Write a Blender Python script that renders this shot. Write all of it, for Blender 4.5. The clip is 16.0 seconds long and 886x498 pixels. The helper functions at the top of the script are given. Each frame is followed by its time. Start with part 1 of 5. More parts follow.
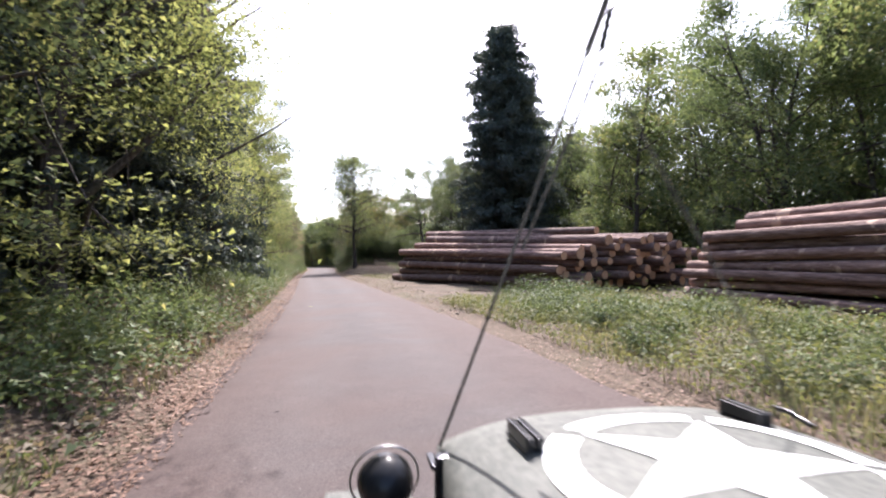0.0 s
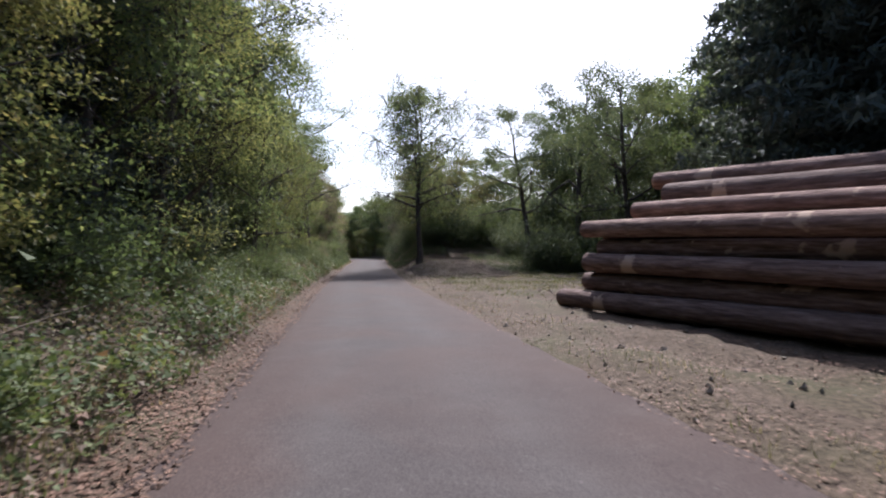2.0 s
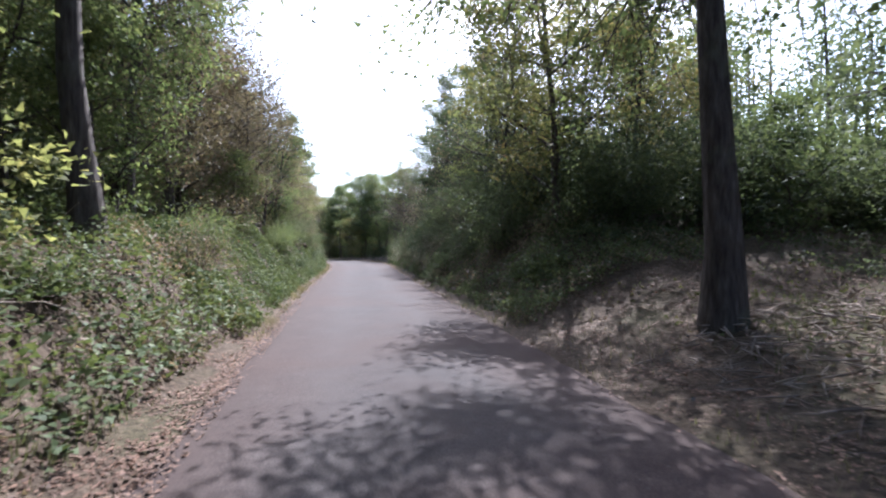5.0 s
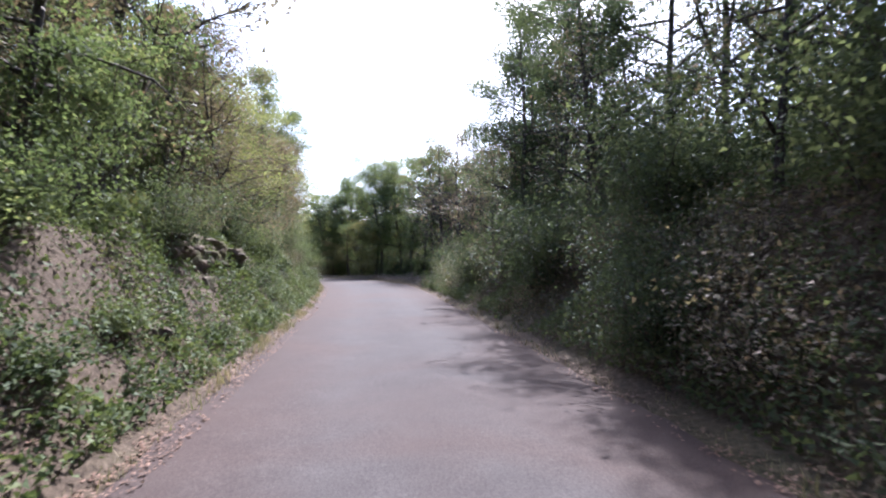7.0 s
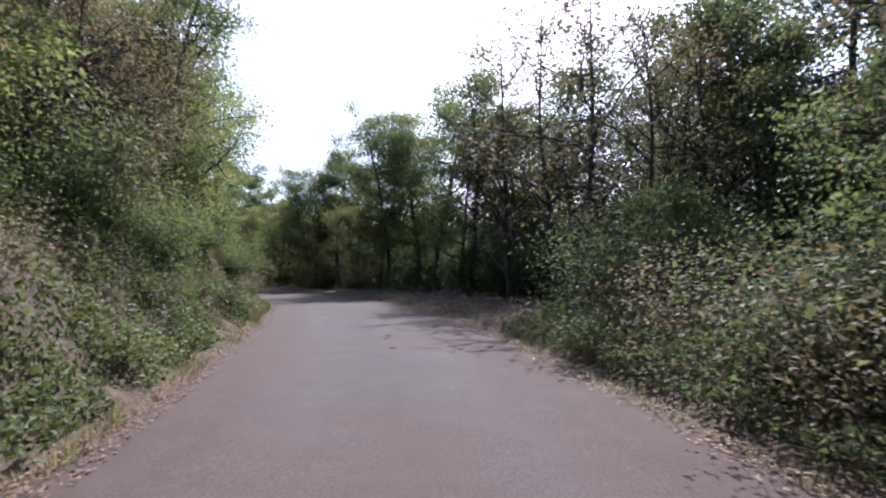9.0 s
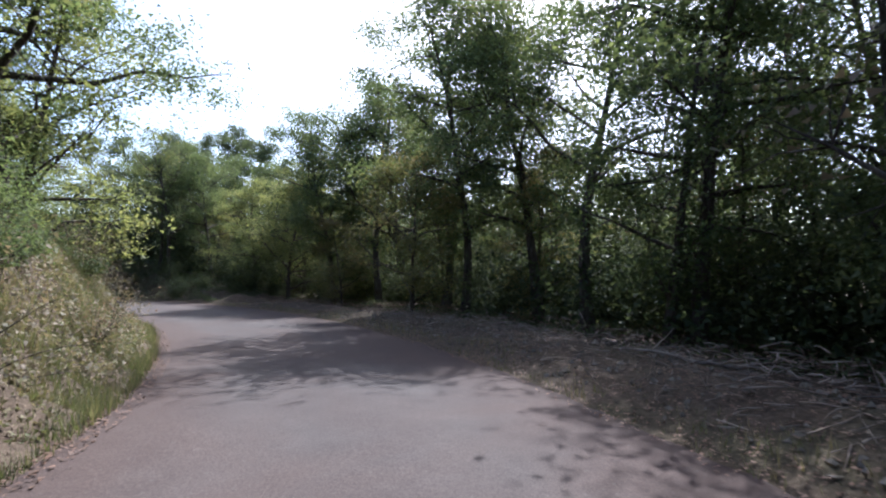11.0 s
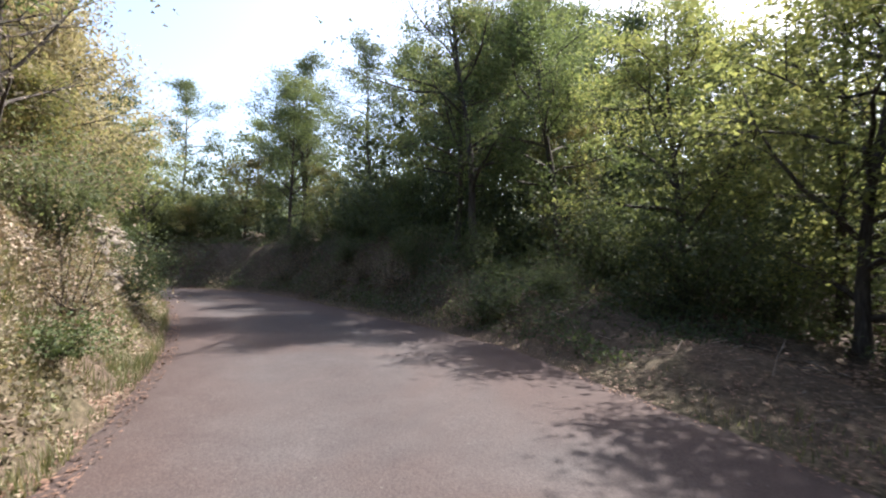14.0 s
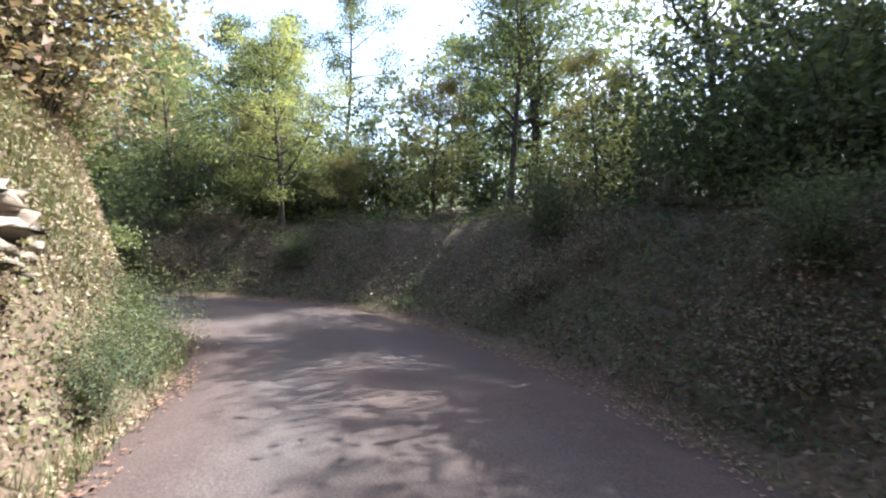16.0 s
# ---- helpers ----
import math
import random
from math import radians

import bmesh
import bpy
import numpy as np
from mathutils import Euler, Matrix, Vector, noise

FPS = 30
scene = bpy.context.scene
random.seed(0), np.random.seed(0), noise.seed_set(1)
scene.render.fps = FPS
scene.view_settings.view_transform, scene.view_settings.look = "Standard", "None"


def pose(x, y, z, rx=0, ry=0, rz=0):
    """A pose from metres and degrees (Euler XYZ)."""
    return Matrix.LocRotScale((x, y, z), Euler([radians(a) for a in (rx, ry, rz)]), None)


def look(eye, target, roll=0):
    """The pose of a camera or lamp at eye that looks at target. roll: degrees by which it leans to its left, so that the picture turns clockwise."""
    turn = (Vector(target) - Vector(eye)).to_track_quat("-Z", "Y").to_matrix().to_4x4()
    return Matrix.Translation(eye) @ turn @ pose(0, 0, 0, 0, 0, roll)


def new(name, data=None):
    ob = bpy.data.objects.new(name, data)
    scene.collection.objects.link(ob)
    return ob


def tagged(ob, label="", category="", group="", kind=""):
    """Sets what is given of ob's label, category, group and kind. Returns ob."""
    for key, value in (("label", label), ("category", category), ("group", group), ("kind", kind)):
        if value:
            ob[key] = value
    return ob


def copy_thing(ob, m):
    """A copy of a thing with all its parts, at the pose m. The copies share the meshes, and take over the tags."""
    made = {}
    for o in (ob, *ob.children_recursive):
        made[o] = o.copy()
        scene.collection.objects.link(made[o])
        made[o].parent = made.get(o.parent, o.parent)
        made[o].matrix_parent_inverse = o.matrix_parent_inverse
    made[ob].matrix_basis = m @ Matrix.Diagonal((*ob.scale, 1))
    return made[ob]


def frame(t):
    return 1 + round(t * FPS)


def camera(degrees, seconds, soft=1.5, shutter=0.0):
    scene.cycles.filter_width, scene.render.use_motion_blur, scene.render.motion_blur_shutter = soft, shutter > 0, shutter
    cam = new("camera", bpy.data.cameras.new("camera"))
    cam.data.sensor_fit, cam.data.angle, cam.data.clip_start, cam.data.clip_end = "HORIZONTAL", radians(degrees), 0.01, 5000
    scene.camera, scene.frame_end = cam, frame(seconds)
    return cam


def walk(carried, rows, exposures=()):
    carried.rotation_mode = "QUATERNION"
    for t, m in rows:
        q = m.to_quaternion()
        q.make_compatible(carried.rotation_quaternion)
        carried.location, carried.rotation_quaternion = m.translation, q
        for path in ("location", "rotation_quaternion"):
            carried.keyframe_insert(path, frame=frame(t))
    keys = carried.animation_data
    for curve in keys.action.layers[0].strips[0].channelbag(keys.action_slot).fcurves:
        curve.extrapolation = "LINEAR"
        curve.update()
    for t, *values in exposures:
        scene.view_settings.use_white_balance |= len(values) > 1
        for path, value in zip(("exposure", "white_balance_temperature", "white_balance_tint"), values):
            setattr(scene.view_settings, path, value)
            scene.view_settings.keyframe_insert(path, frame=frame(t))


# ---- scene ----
cam = camera(82.5, 16.0, soft=2.1, shutter=0.07)
PATH = [
    (0, (1.039, -0.995, 1.479), (0.970, 1.003, 1.518), -1.2),
    (0.5, (-0.408, 4.430, 1.494), (-0.559, 6.424, 1.531), -0.9),
    (1, (-1.840, 9.848, 1.517), (-2.048, 11.837, 1.543), -0.9),
    (1.5, (-3.336, 15.238, 1.525), (-3.568, 17.225, 1.535), -0.7),
    (2, (-4.936, 20.671, 1.514), (-5.185, 22.655, 1.519), -0.6),
    (2.5, (-6.608, 26.016, 1.484), (-6.876, 27.998, 1.490), -0.7),
    (3, (-8.304, 31.252, 1.498), (-8.574, 33.234, 1.494), -0.4),
    (3.5, (-9.964, 36.255, 1.501), (-10.198, 38.241, 1.485), -0.6),
    (4, (-11.488, 41.373, 1.493), (-11.674, 43.364, 1.468), -0.5),
    (4.2, (-12.090, 43.387, 1.495), (-12.254, 45.380, 1.469), -0.4),
    (4.7, (-13.508, 48.392, 1.495), (-13.680, 50.385, 1.478), -0.6),
    (5.2, (-14.828, 53.376, 1.493), (-15.016, 55.367, 1.497), -0.8),
    (5.7, (-16.111, 58.335, 1.491), (-16.317, 60.324, 1.517), -1.1),
    (6.3, (-17.688, 64.244, 1.490), (-17.904, 66.232, 1.529), -1.3),
    (6.5, (-18.241, 66.196, 1.501), (-18.459, 68.184, 1.541), -1.2),
    (7, (-19.634, 70.964, 1.522), (-19.859, 72.951, 1.572), -0.8),
    (7.5, (-20.813, 75.719, 1.503), (-21.057, 77.703, 1.564), -0.9),
    (8, (-22.060, 80.457, 1.492), (-22.309, 82.440, 1.559), -0.7),
    (8.2, (-22.543, 82.308, 1.497), (-22.787, 84.292, 1.570), -0.5),
    (8.7, (-23.733, 86.816, 1.492), (-23.970, 88.801, 1.569), -0.6),
    (9.2, (-24.927, 91.150, 1.482), (-25.148, 93.136, 1.565), -0.6),
    (9.7, (-26.135, 95.297, 1.472), (-26.340, 97.285, 1.560), -0.7),
    (10.3, (-27.620, 100.013, 1.466), (-27.815, 102.001, 1.558), -0.7),
    (10.5, (-28.128, 101.510, 1.473), (-28.365, 103.493, 1.568), -0.6),
    (11, (-29.502, 104.985, 1.524), (-29.885, 106.946, 1.611), -0.4),
    (11.5, (-31.180, 108.277, 1.524), (-31.738, 110.196, 1.607), -0.2),
    (12, (-33.012, 111.380, 1.513), (-33.778, 113.226, 1.578), -0.7),
    (12.5, (-35.131, 114.307, 1.521), (-36.082, 116.066, 1.578), -0.3),
    (13, (-37.504, 116.759, 1.495), (-38.602, 118.429, 1.540), -0.2),
    (13.5, (-39.986, 119.051, 1.499), (-41.222, 120.623, 1.532), -0.1),
    (14, (-42.686, 121.238, 1.508), (-44.065, 122.686, 1.534), 0.2),
    (14.5, (-45.532, 123.185, 1.494), (-47.051, 124.486, 1.541), -0.2),
    (15, (-48.506, 124.737, 1.482), (-50.143, 125.885, 1.528), -0.1),
    (15.5, (-51.701, 125.973, 1.516), (-53.432, 126.975, 1.528), 0.2),
    (16, (-54.891, 126.922, 1.466), (-56.687, 127.802, 1.444), 0.6),
]
walk(cam, [(t, look(eye, target, roll)) for t, eye, target, roll in PATH], exposures=[(0, 1.85, 6100, 19), (0.5, 1.25, 5700, 18), (1.3, 0.9, 5750, 16), (3.0, 0.95, 5850, 15), (4.2, 1.3, 5550, 14), (6.5, 2.0, 5450, 18), (7.2, 1.6, 5550, 18), (8.2, 1.25, 5650, 17), (10.3, 1.4, 5550, 15), (11, 1.5, 5550, 12), (11.5, 1.45, 5500, 11), (12, 1.42, 5750, 10), (12.6, 1.65, 6000, 12), (13.5, 2.0, 6350, 14), (14.0, 1.85, 6250, 13), (14.5, 1.9, 6000, 13), (15.0, 2.2, 6000, 12), (15.5, 2.1, 6000, 12), (16, 2.55, 6050, 11)])

# ---- world, sun and exposure ----
SUN_AZ, SUN_EL = 4.0, 49.0     # degrees clockwise from +y, and above the horizon
world = bpy.data.worlds.new("sky")
scene.world = world
world.use_nodes = True
wn = world.node_tree
sky = wn.nodes.new("ShaderNodeTexSky")
sky.sky_type = "NISHITA"
sky.sun_disc = False
sky.sun_elevation, sky.sun_rotation = radians(SUN_EL), radians(SUN_AZ)
sky.air_density, sky.dust_density = 1.0, 3.0
wn.nodes["Background"].inputs["Strength"].default_value = 0.125
wn.links.new(sky.outputs["Color"], wn.nodes["Background"].inputs["Color"])
sun_data = bpy.data.lights.new("sun", "SUN")
sun_data.energy, sun_data.angle, sun_data.color = 4.6, radians(0.6), (1.0, 0.95, 0.88)
sun = new("sun", sun_data)
_a, _e = radians(SUN_AZ), radians(SUN_EL)
sun_way = Vector((math.sin(_a) * math.cos(_e), math.cos(_a) * math.cos(_e), math.sin(_e)))
sun.matrix_world = look(sun_way * 60, (0, 0, 0))

# ---- materials ----


def material(name, build, rough=0.85):
    m = bpy.data.materials.new(name)
    m.use_nodes = True
    nt = m.node_tree
    p = nt.nodes["Principled BSDF"]
    p.inputs["Roughness"].default_value = rough
    p.inputs["Specular IOR Level"].default_value = 0.18
    build(nt, p)
    return m


def node(nt, kind, **values):
    n = nt.nodes.new(kind)
    for key, value in values.items():
        n.inputs[key.replace("_", " ")].default_value = value
    return n


def ramp(nt, source, stops):
    r = nt.nodes.new("ShaderNodeValToRGB")
    e = r.color_ramp.elements
    while len(e) < len(stops):
        e.new(0.5)
    for k, (at, col) in enumerate(stops):
        e[k].position = at
        e[k].color = (*col, 1)
    nt.links.new(source, r.inputs["Fac"])
    return r.outputs["Color"]


def noise_tex(nt, scale, detail=5.0, rough=0.6, coords="Object", distortion=0.0):
    c = nt.nodes.new("ShaderNodeTexCoord")
    n = node(nt, "ShaderNodeTexNoise", Scale=scale, Detail=detail, Roughness=rough, Distortion=distortion)
    nt.links.new(c.outputs[coords], n.inputs["Vector"])
    return n.outputs["Fac"]


def mix(nt, fac, a, b, kind="MIX"):
    m = nt.nodes.new("ShaderNodeMix")
    m.data_type, m.blend_type = "RGBA", kind
    for sock, v in ((m.inputs[0], fac), (m.inputs[6], a), (m.inputs[7], b)):
        if isinstance(v, (int, float)):
            sock.default_value = v
        elif isinstance(v, tuple):
            sock.default_value = (*v, 1)
        else:
            nt.links.new(v, sock)
    return m.outputs[2]


def bump(nt, p, height, strength, distance=0.02):
    b = node(nt, "ShaderNodeBump", Strength=strength, Distance=distance)
    nt.links.new(height, b.inputs["Height"])
    nt.links.new(b.outputs["Normal"], p.inputs["Normal"])


def leaf_material(name, stops, through_light=0.48, patch=0.35):
    """Leaves: a colour for each leaf, drifting over the plant, that lets some light through."""
    def build(nt, p):
        geo = nt.nodes.new("ShaderNodeNewGeometry")
        info = nt.nodes.new("ShaderNodeObjectInfo")
        big = noise_tex(nt, 0.5, 2)
        add = node(nt, "ShaderNodeMath")
        add.operation = "MULTIPLY_ADD"
        nt.links.new(geo.outputs["Random Per Island"], add.inputs[0])
        add.inputs[1].default_value = 0.55
        nt.links.new(big, add.inputs[2])
        tree = node(nt, "ShaderNodeMath")
        tree.operation = "MULTIPLY_ADD"
        nt.links.new(info.outputs["Random"], tree.inputs[0])
        tree.inputs[1].default_value = patch
        nt.links.new(add.outputs[0], tree.inputs[2])
        sub = node(nt, "ShaderNodeMath")
        sub.operation = "SUBTRACT"
        nt.links.new(tree.outputs[0], sub.inputs[0])
        sub.inputs[1].default_value = 0.45
        col = ramp(nt, sub.outputs[0], stops)
        nt.links.new(col, p.inputs["Base Color"])
        tl = nt.nodes.new("ShaderNodeBsdfTranslucent")
        bright = mix(nt, 1.0, col, (1.3, 1.3, 0.85), "MULTIPLY")
        nt.links.new(bright, tl.inputs["Color"])
        m = nt.nodes.new("ShaderNodeMixShader")
        m.inputs[0].default_value = through_light
        nt.links.new(p.outputs[0], m.inputs[1])
        nt.links.new(tl.outputs[0], m.inputs[2])
        nt.links.new(m.outputs[0], nt.nodes["Material Output"].inputs["Surface"])
    return material(name, build, 0.65)


M_LEAF = leaf_material("leaf_green", [(0, (0.053, 0.075, 0.037)), (0.45, (0.109, 0.139, 0.066)), (0.8, (0.170, 0.191, 0.090)), (1, (0.259, 0.233, 0.116))])
M_LEAF_LIGHT = leaf_material("leaf_light", [(0, (0.092, 0.11, 0.05)), (0.45, (0.17, 0.185, 0.084)), (0.8, (0.24, 0.24, 0.11)), (1, (0.3, 0.26, 0.125))], 0.57)
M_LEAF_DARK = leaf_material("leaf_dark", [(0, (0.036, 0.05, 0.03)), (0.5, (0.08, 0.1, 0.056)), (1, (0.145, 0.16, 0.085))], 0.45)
M_LEAF_YELLOW = leaf_material("leaf_yellowing", [(0, (0.074, 0.089, 0.039)), (0.5, (0.153, 0.152, 0.066)), (0.85, (0.237, 0.193, 0.092)), (1, (0.237, 0.132, 0.083))], 0.4)
M_LEAF_DRY = leaf_material("leaf_dry", [(0, (0.092, 0.086, 0.056)), (0.4, (0.160, 0.136, 0.095)), (0.75, (0.236, 0.177, 0.134)), (1, (0.247, 0.142, 0.112))], 0.3)
M_LEAF_PALE = leaf_material("leaf_pale", [(0, (0.13, 0.125, 0.07)), (0.4, (0.23, 0.205, 0.13)), (0.75, (0.33, 0.275, 0.19)), (1, (0.38, 0.29, 0.22))], 0.42)
M_NEEDLE = leaf_material("needle", [(0, (0.031, 0.041, 0.038)), (0.6, (0.064, 0.08, 0.07)), (1, (0.105, 0.118, 0.095))], 0.2)
M_BRAMBLE = leaf_material("bramble_leaf", [(0, (0.034, 0.05, 0.024)), (0.4, (0.08, 0.106, 0.045)), (0.8, (0.145, 0.165, 0.07)), (1, (0.2, 0.12, 0.075))], 0.3, 0.3)
M_GRASS = leaf_material("grass_blade", [(0, (0.075, 0.093, 0.042)), (0.45, (0.135, 0.142, 0.072)), (0.8, (0.240, 0.203, 0.130)), (1, (0.317, 0.253, 0.188))], 0.3)
M_LITTER = leaf_material("leaf_litter", [(0, (0.07, 0.045, 0.032)), (0.35, (0.14, 0.085, 0.06)), (0.7, (0.22, 0.135, 0.095)), (1, (0.33, 0.26, 0.19))], 0.1)


def _bark(nt, p):
    c = nt.nodes.new("ShaderNodeTexCoord")
    mp = nt.nodes.new("ShaderNodeMapping")
    mp.inputs["Scale"].default_value = (9, 9, 1.6)
    nt.links.new(c.outputs["Object"], mp.inputs["Vector"])
    n = node(nt, "ShaderNodeTexNoise", Scale=2.0, Detail=6.0, Roughness=0.65)
    nt.links.new(mp.outputs[0], n.inputs["Vector"])
    col = ramp(nt, n.outputs["Fac"], [(0.3, (0.026, 0.02, 0.017)), (0.55, (0.075, 0.062, 0.053)), (0.8, (0.16, 0.142, 0.12))])
    lichen = noise_tex(nt, 1.3, 3)
    nt.links.new(mix(nt, ramp(nt, lichen, [(0.55, (0, 0, 0)), (0.7, (0.5, 0.5, 0.5))]), col, (0.13, 0.14, 0.09)), p.inputs["Base Color"])
    bump(nt, p, n.outputs["Fac"], 0.7, 0.03)


M_BARK = material("bark", _bark, 0.9)


def _road(nt, p):
    fine = noise_tex(nt, 55, 3, 0.7)
    mid = noise_tex(nt, 1.9, 6, 0.65)
    big = noise_tex(nt, 0.3, 4, 0.55, distortion=0.8)
    at = nt.nodes.new("ShaderNodeAttribute")
    at.attribute_name = "across"
    worn = ramp(nt, at.outputs["Fac"], [(0.0, (0.114, 0.070, 0.057)), (0.16, (0.106, 0.075, 0.068)), (0.3, (0.125, 0.108, 0.106)), (0.5, (0.099, 0.084, 0.083)), (0.7, (0.125, 0.108, 0.106)), (0.84, (0.110, 0.077, 0.070)), (1.0, (0.114, 0.070, 0.057))])
    col = ramp(nt, mid, [(0.3, (0.076, 0.061, 0.061)), (0.55, (0.110, 0.092, 0.090)), (0.75, (0.152, 0.131, 0.129))])
    col = mix(nt, 0.55, col, worn)
    col = mix(nt, ramp(nt, big, [(0.42, (0, 0, 0)), (0.62, (0.55, 0.55, 0.55))]), col, (0.122, 0.082, 0.072))
    pebble = ramp(nt, noise_tex(nt, 24, 2, 0.5), [(0.68, (0, 0, 0)), (0.74, (0.6, 0.6, 0.6))])
    col = mix(nt, pebble, col, (0.182, 0.164, 0.157))
    grain = ramp(nt, fine, [(0.3, (0.375, 0.38, 0.372)), (0.7, (0.765, 0.77, 0.745))])
    nt.links.new(mix(nt, 1.0, col, grain, "MULTIPLY"), p.inputs["Base Color"])
    bump(nt, p, fine, 0.45, 0.012)


M_ROAD = material("fine_gravel_road", _road, 0.9)


def _soil(nt, p):
    fine = noise_tex(nt, 14, 6, 0.7)
    big = noise_tex(nt, 0.35, 4, 0.6)
    col = ramp(nt, fine, [(0.28, (0.03, 0.02, 0.013)), (0.5, (0.082, 0.06, 0.042)), (0.72, (0.15, 0.112, 0.08))])
    green = ramp(nt, fine, [(0.3, (0.025, 0.034, 0.012)), (0.7, (0.085, 0.09, 0.036))])
    nt.links.new(mix(nt, ramp(nt, big, [(0.5, (0, 0, 0)), (0.65, (0.45, 0.45, 0.45))]), col, green), p.inputs["Base Color"])
    bump(nt, p, fine, 0.8, 0.05)


M_SOIL = material("forest_soil", _soil, 0.95)


def _log_bark(nt, p):
    c = nt.nodes.new("ShaderNodeTexCoord")
    mp = nt.nodes.new("ShaderNodeMapping")
    mp.inputs["Scale"].default_value = (1.2, 10, 10)
    nt.links.new(c.outputs["Object"], mp.inputs["Vector"])
    n = node(nt, "ShaderNodeTexNoise", Scale=1.5, Detail=6.0, Roughness=0.7)
    nt.links.new(mp.outputs[0], n.inputs["Vector"])
    info = nt.nodes.new("ShaderNodeObjectInfo")
    col = ramp(nt, n.outputs["Fac"], [(0.28, (0.055, 0.037, 0.032)), (0.45, (0.14, 0.095, 0.082)), (0.62, (0.26, 0.19, 0.165)), (0.78, (0.46, 0.385, 0.34))])
    tint = ramp(nt, info.outputs["Random"], [(0, (0.72, 0.7, 0.7)), (1, (1.2, 1.1, 1.05))])
    peel = ramp(nt, noise_tex(nt, 1.1, 4, 0.65), [(0.6, (0, 0, 0)), (0.64, (0.7, 0.7, 0.7))])
    nt.links.new(mix(nt, peel, mix(nt, 1.0, col, tint, "MULTIPLY"), (0.5, 0.37, 0.28)), p.inputs["Base Color"])
    bump(nt, p, n.outputs["Fac"], 0.7, 0.03)


M_LOG = material("pine_log_bark", _log_bark, 0.9)


def _cut(nt, p):
    c = nt.nodes.new("ShaderNodeTexCoord")
    w = node(nt, "ShaderNodeTexWave", Scale=9.0, Distortion=1.5, Detail=2.0)
    w.wave_type, w.rings_direction = "RINGS", "X"
    nt.links.new(c.outputs["Object"], w.inputs["Vector"])
    nt.links.new(ramp(nt, w.outputs["Fac"], [(0, (0.36, 0.2, 0.11)), (1, (0.52, 0.33, 0.2))]), p.inputs["Base Color"])


M_CUT = material("sawn_log_end", _cut, 0.85)


def _rock(nt, p):
    n = noise_tex(nt, 2.2, 8, 0.65, distortion=0.4)
    big = noise_tex(nt, 0.6, 3)
    col = ramp(nt, n, [(0.28, (0.09, 0.08, 0.07)), (0.5, (0.175, 0.152, 0.125)), (0.7, (0.29, 0.255, 0.21))])
    nt.links.new(mix(nt, ramp(nt, big, [(0.5, (0, 0, 0)), (0.65, (0.6, 0.6, 0.6))]), col, (0.19, 0.15, 0.11)), p.inputs["Base Color"])
    bump(nt, p, n, 0.8, 0.06)


M_ROCK = material("weathered_limestone", _rock, 0.95)


# Moss patches on a darker M_ROCK; its dark tone carries the bank's shade.
def _shaded_moss_rock(nt, p):
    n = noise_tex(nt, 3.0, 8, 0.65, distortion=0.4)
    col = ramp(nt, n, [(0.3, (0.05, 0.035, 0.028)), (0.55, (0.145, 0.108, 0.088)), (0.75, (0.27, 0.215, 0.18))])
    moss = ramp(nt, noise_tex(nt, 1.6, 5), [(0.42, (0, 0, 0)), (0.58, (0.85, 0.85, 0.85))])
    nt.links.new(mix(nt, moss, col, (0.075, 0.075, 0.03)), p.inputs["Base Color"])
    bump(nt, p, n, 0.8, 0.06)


M_SHADED_MOSS_ROCK = material("shaded_mossy_rock", _shaded_moss_rock, 0.95)


def _wood_far(nt, p):
    n = noise_tex(nt, 0.12, 6, 0.7)
    nt.links.new(ramp(nt, n, [(0.3, (0.03, 0.045, 0.03)), (0.7, (0.09, 0.11, 0.06))]), p.inputs["Base Color"])


M_FAR = material("distant_wood", _wood_far, 1.0)

# ---- the road's line, and places along it ----
CENTRE = [(16.73, -58.91), (11.65, -39.56), (6.57, -20.22), (1.48, -0.88), (-1.38, 10.02), (-4.48, 20.74), (-7.74, 31.31), (-11.03, 41.58), (-13.90, 51.55), (-16.49, 61.43), (-19.05, 71.11), (-21.59, 80.58), (-24.06, 89.60), (-26.46, 97.84), (-29.13, 105.24), (-32.56, 111.64), (-37.05, 117.14), (-42.36, 121.72), (-48.37, 125.15), (-54.81, 127.35), (-60.62, 128.47), (-64.44, 128.21), (-67.56, 126.39), (-69.74, 123.42), (-71.16, 119.90), (-72.22, 115.76), (-73.32, 110.82), (-74.48, 104.88), (-76.41, 97.98), (-78.83, 91.12), (-82.25, 84.31), (-86.64, 78.07), (-91.50, 72.35), (-96.36, 66.64), (-101.69, 61.46), (-107.04, 55.77)]


def smooth_line(points, step):
    pts = [Vector((*p, 0)) for p in points]
    out = []
    for i in range(1, len(pts) - 2):
        a, b, c, d = pts[i - 1:i + 3]
        n = max(2, int((c - b).length / step))
        for k in range(n):
            t = k / n
            out.append(0.5 * (2 * b + (c - a) * t + (2 * a - 5 * b + 4 * c - d) * t * t + (3 * b - a - 3 * c + d) * t ** 3))
    return np.array([(p.x, p.y) for p in out])


LINE = smooth_line(CENTRE, 0.5)
_seg = np.diff(LINE, axis=0)
_len = np.hypot(*_seg.T)
_zero = int(np.argmin(np.hypot(*(LINE - np.array([0.4, 0.1])).T)))
ARC = np.r_[0, np.cumsum(_len)]
ARC = ARC - ARC[_zero]
_tan = np.r_[_seg, _seg[-1:]] / np.r_[_len, _len[-1:]][:, None]


def lerp(x, xs, ys):
    return np.interp(x, xs, ys)


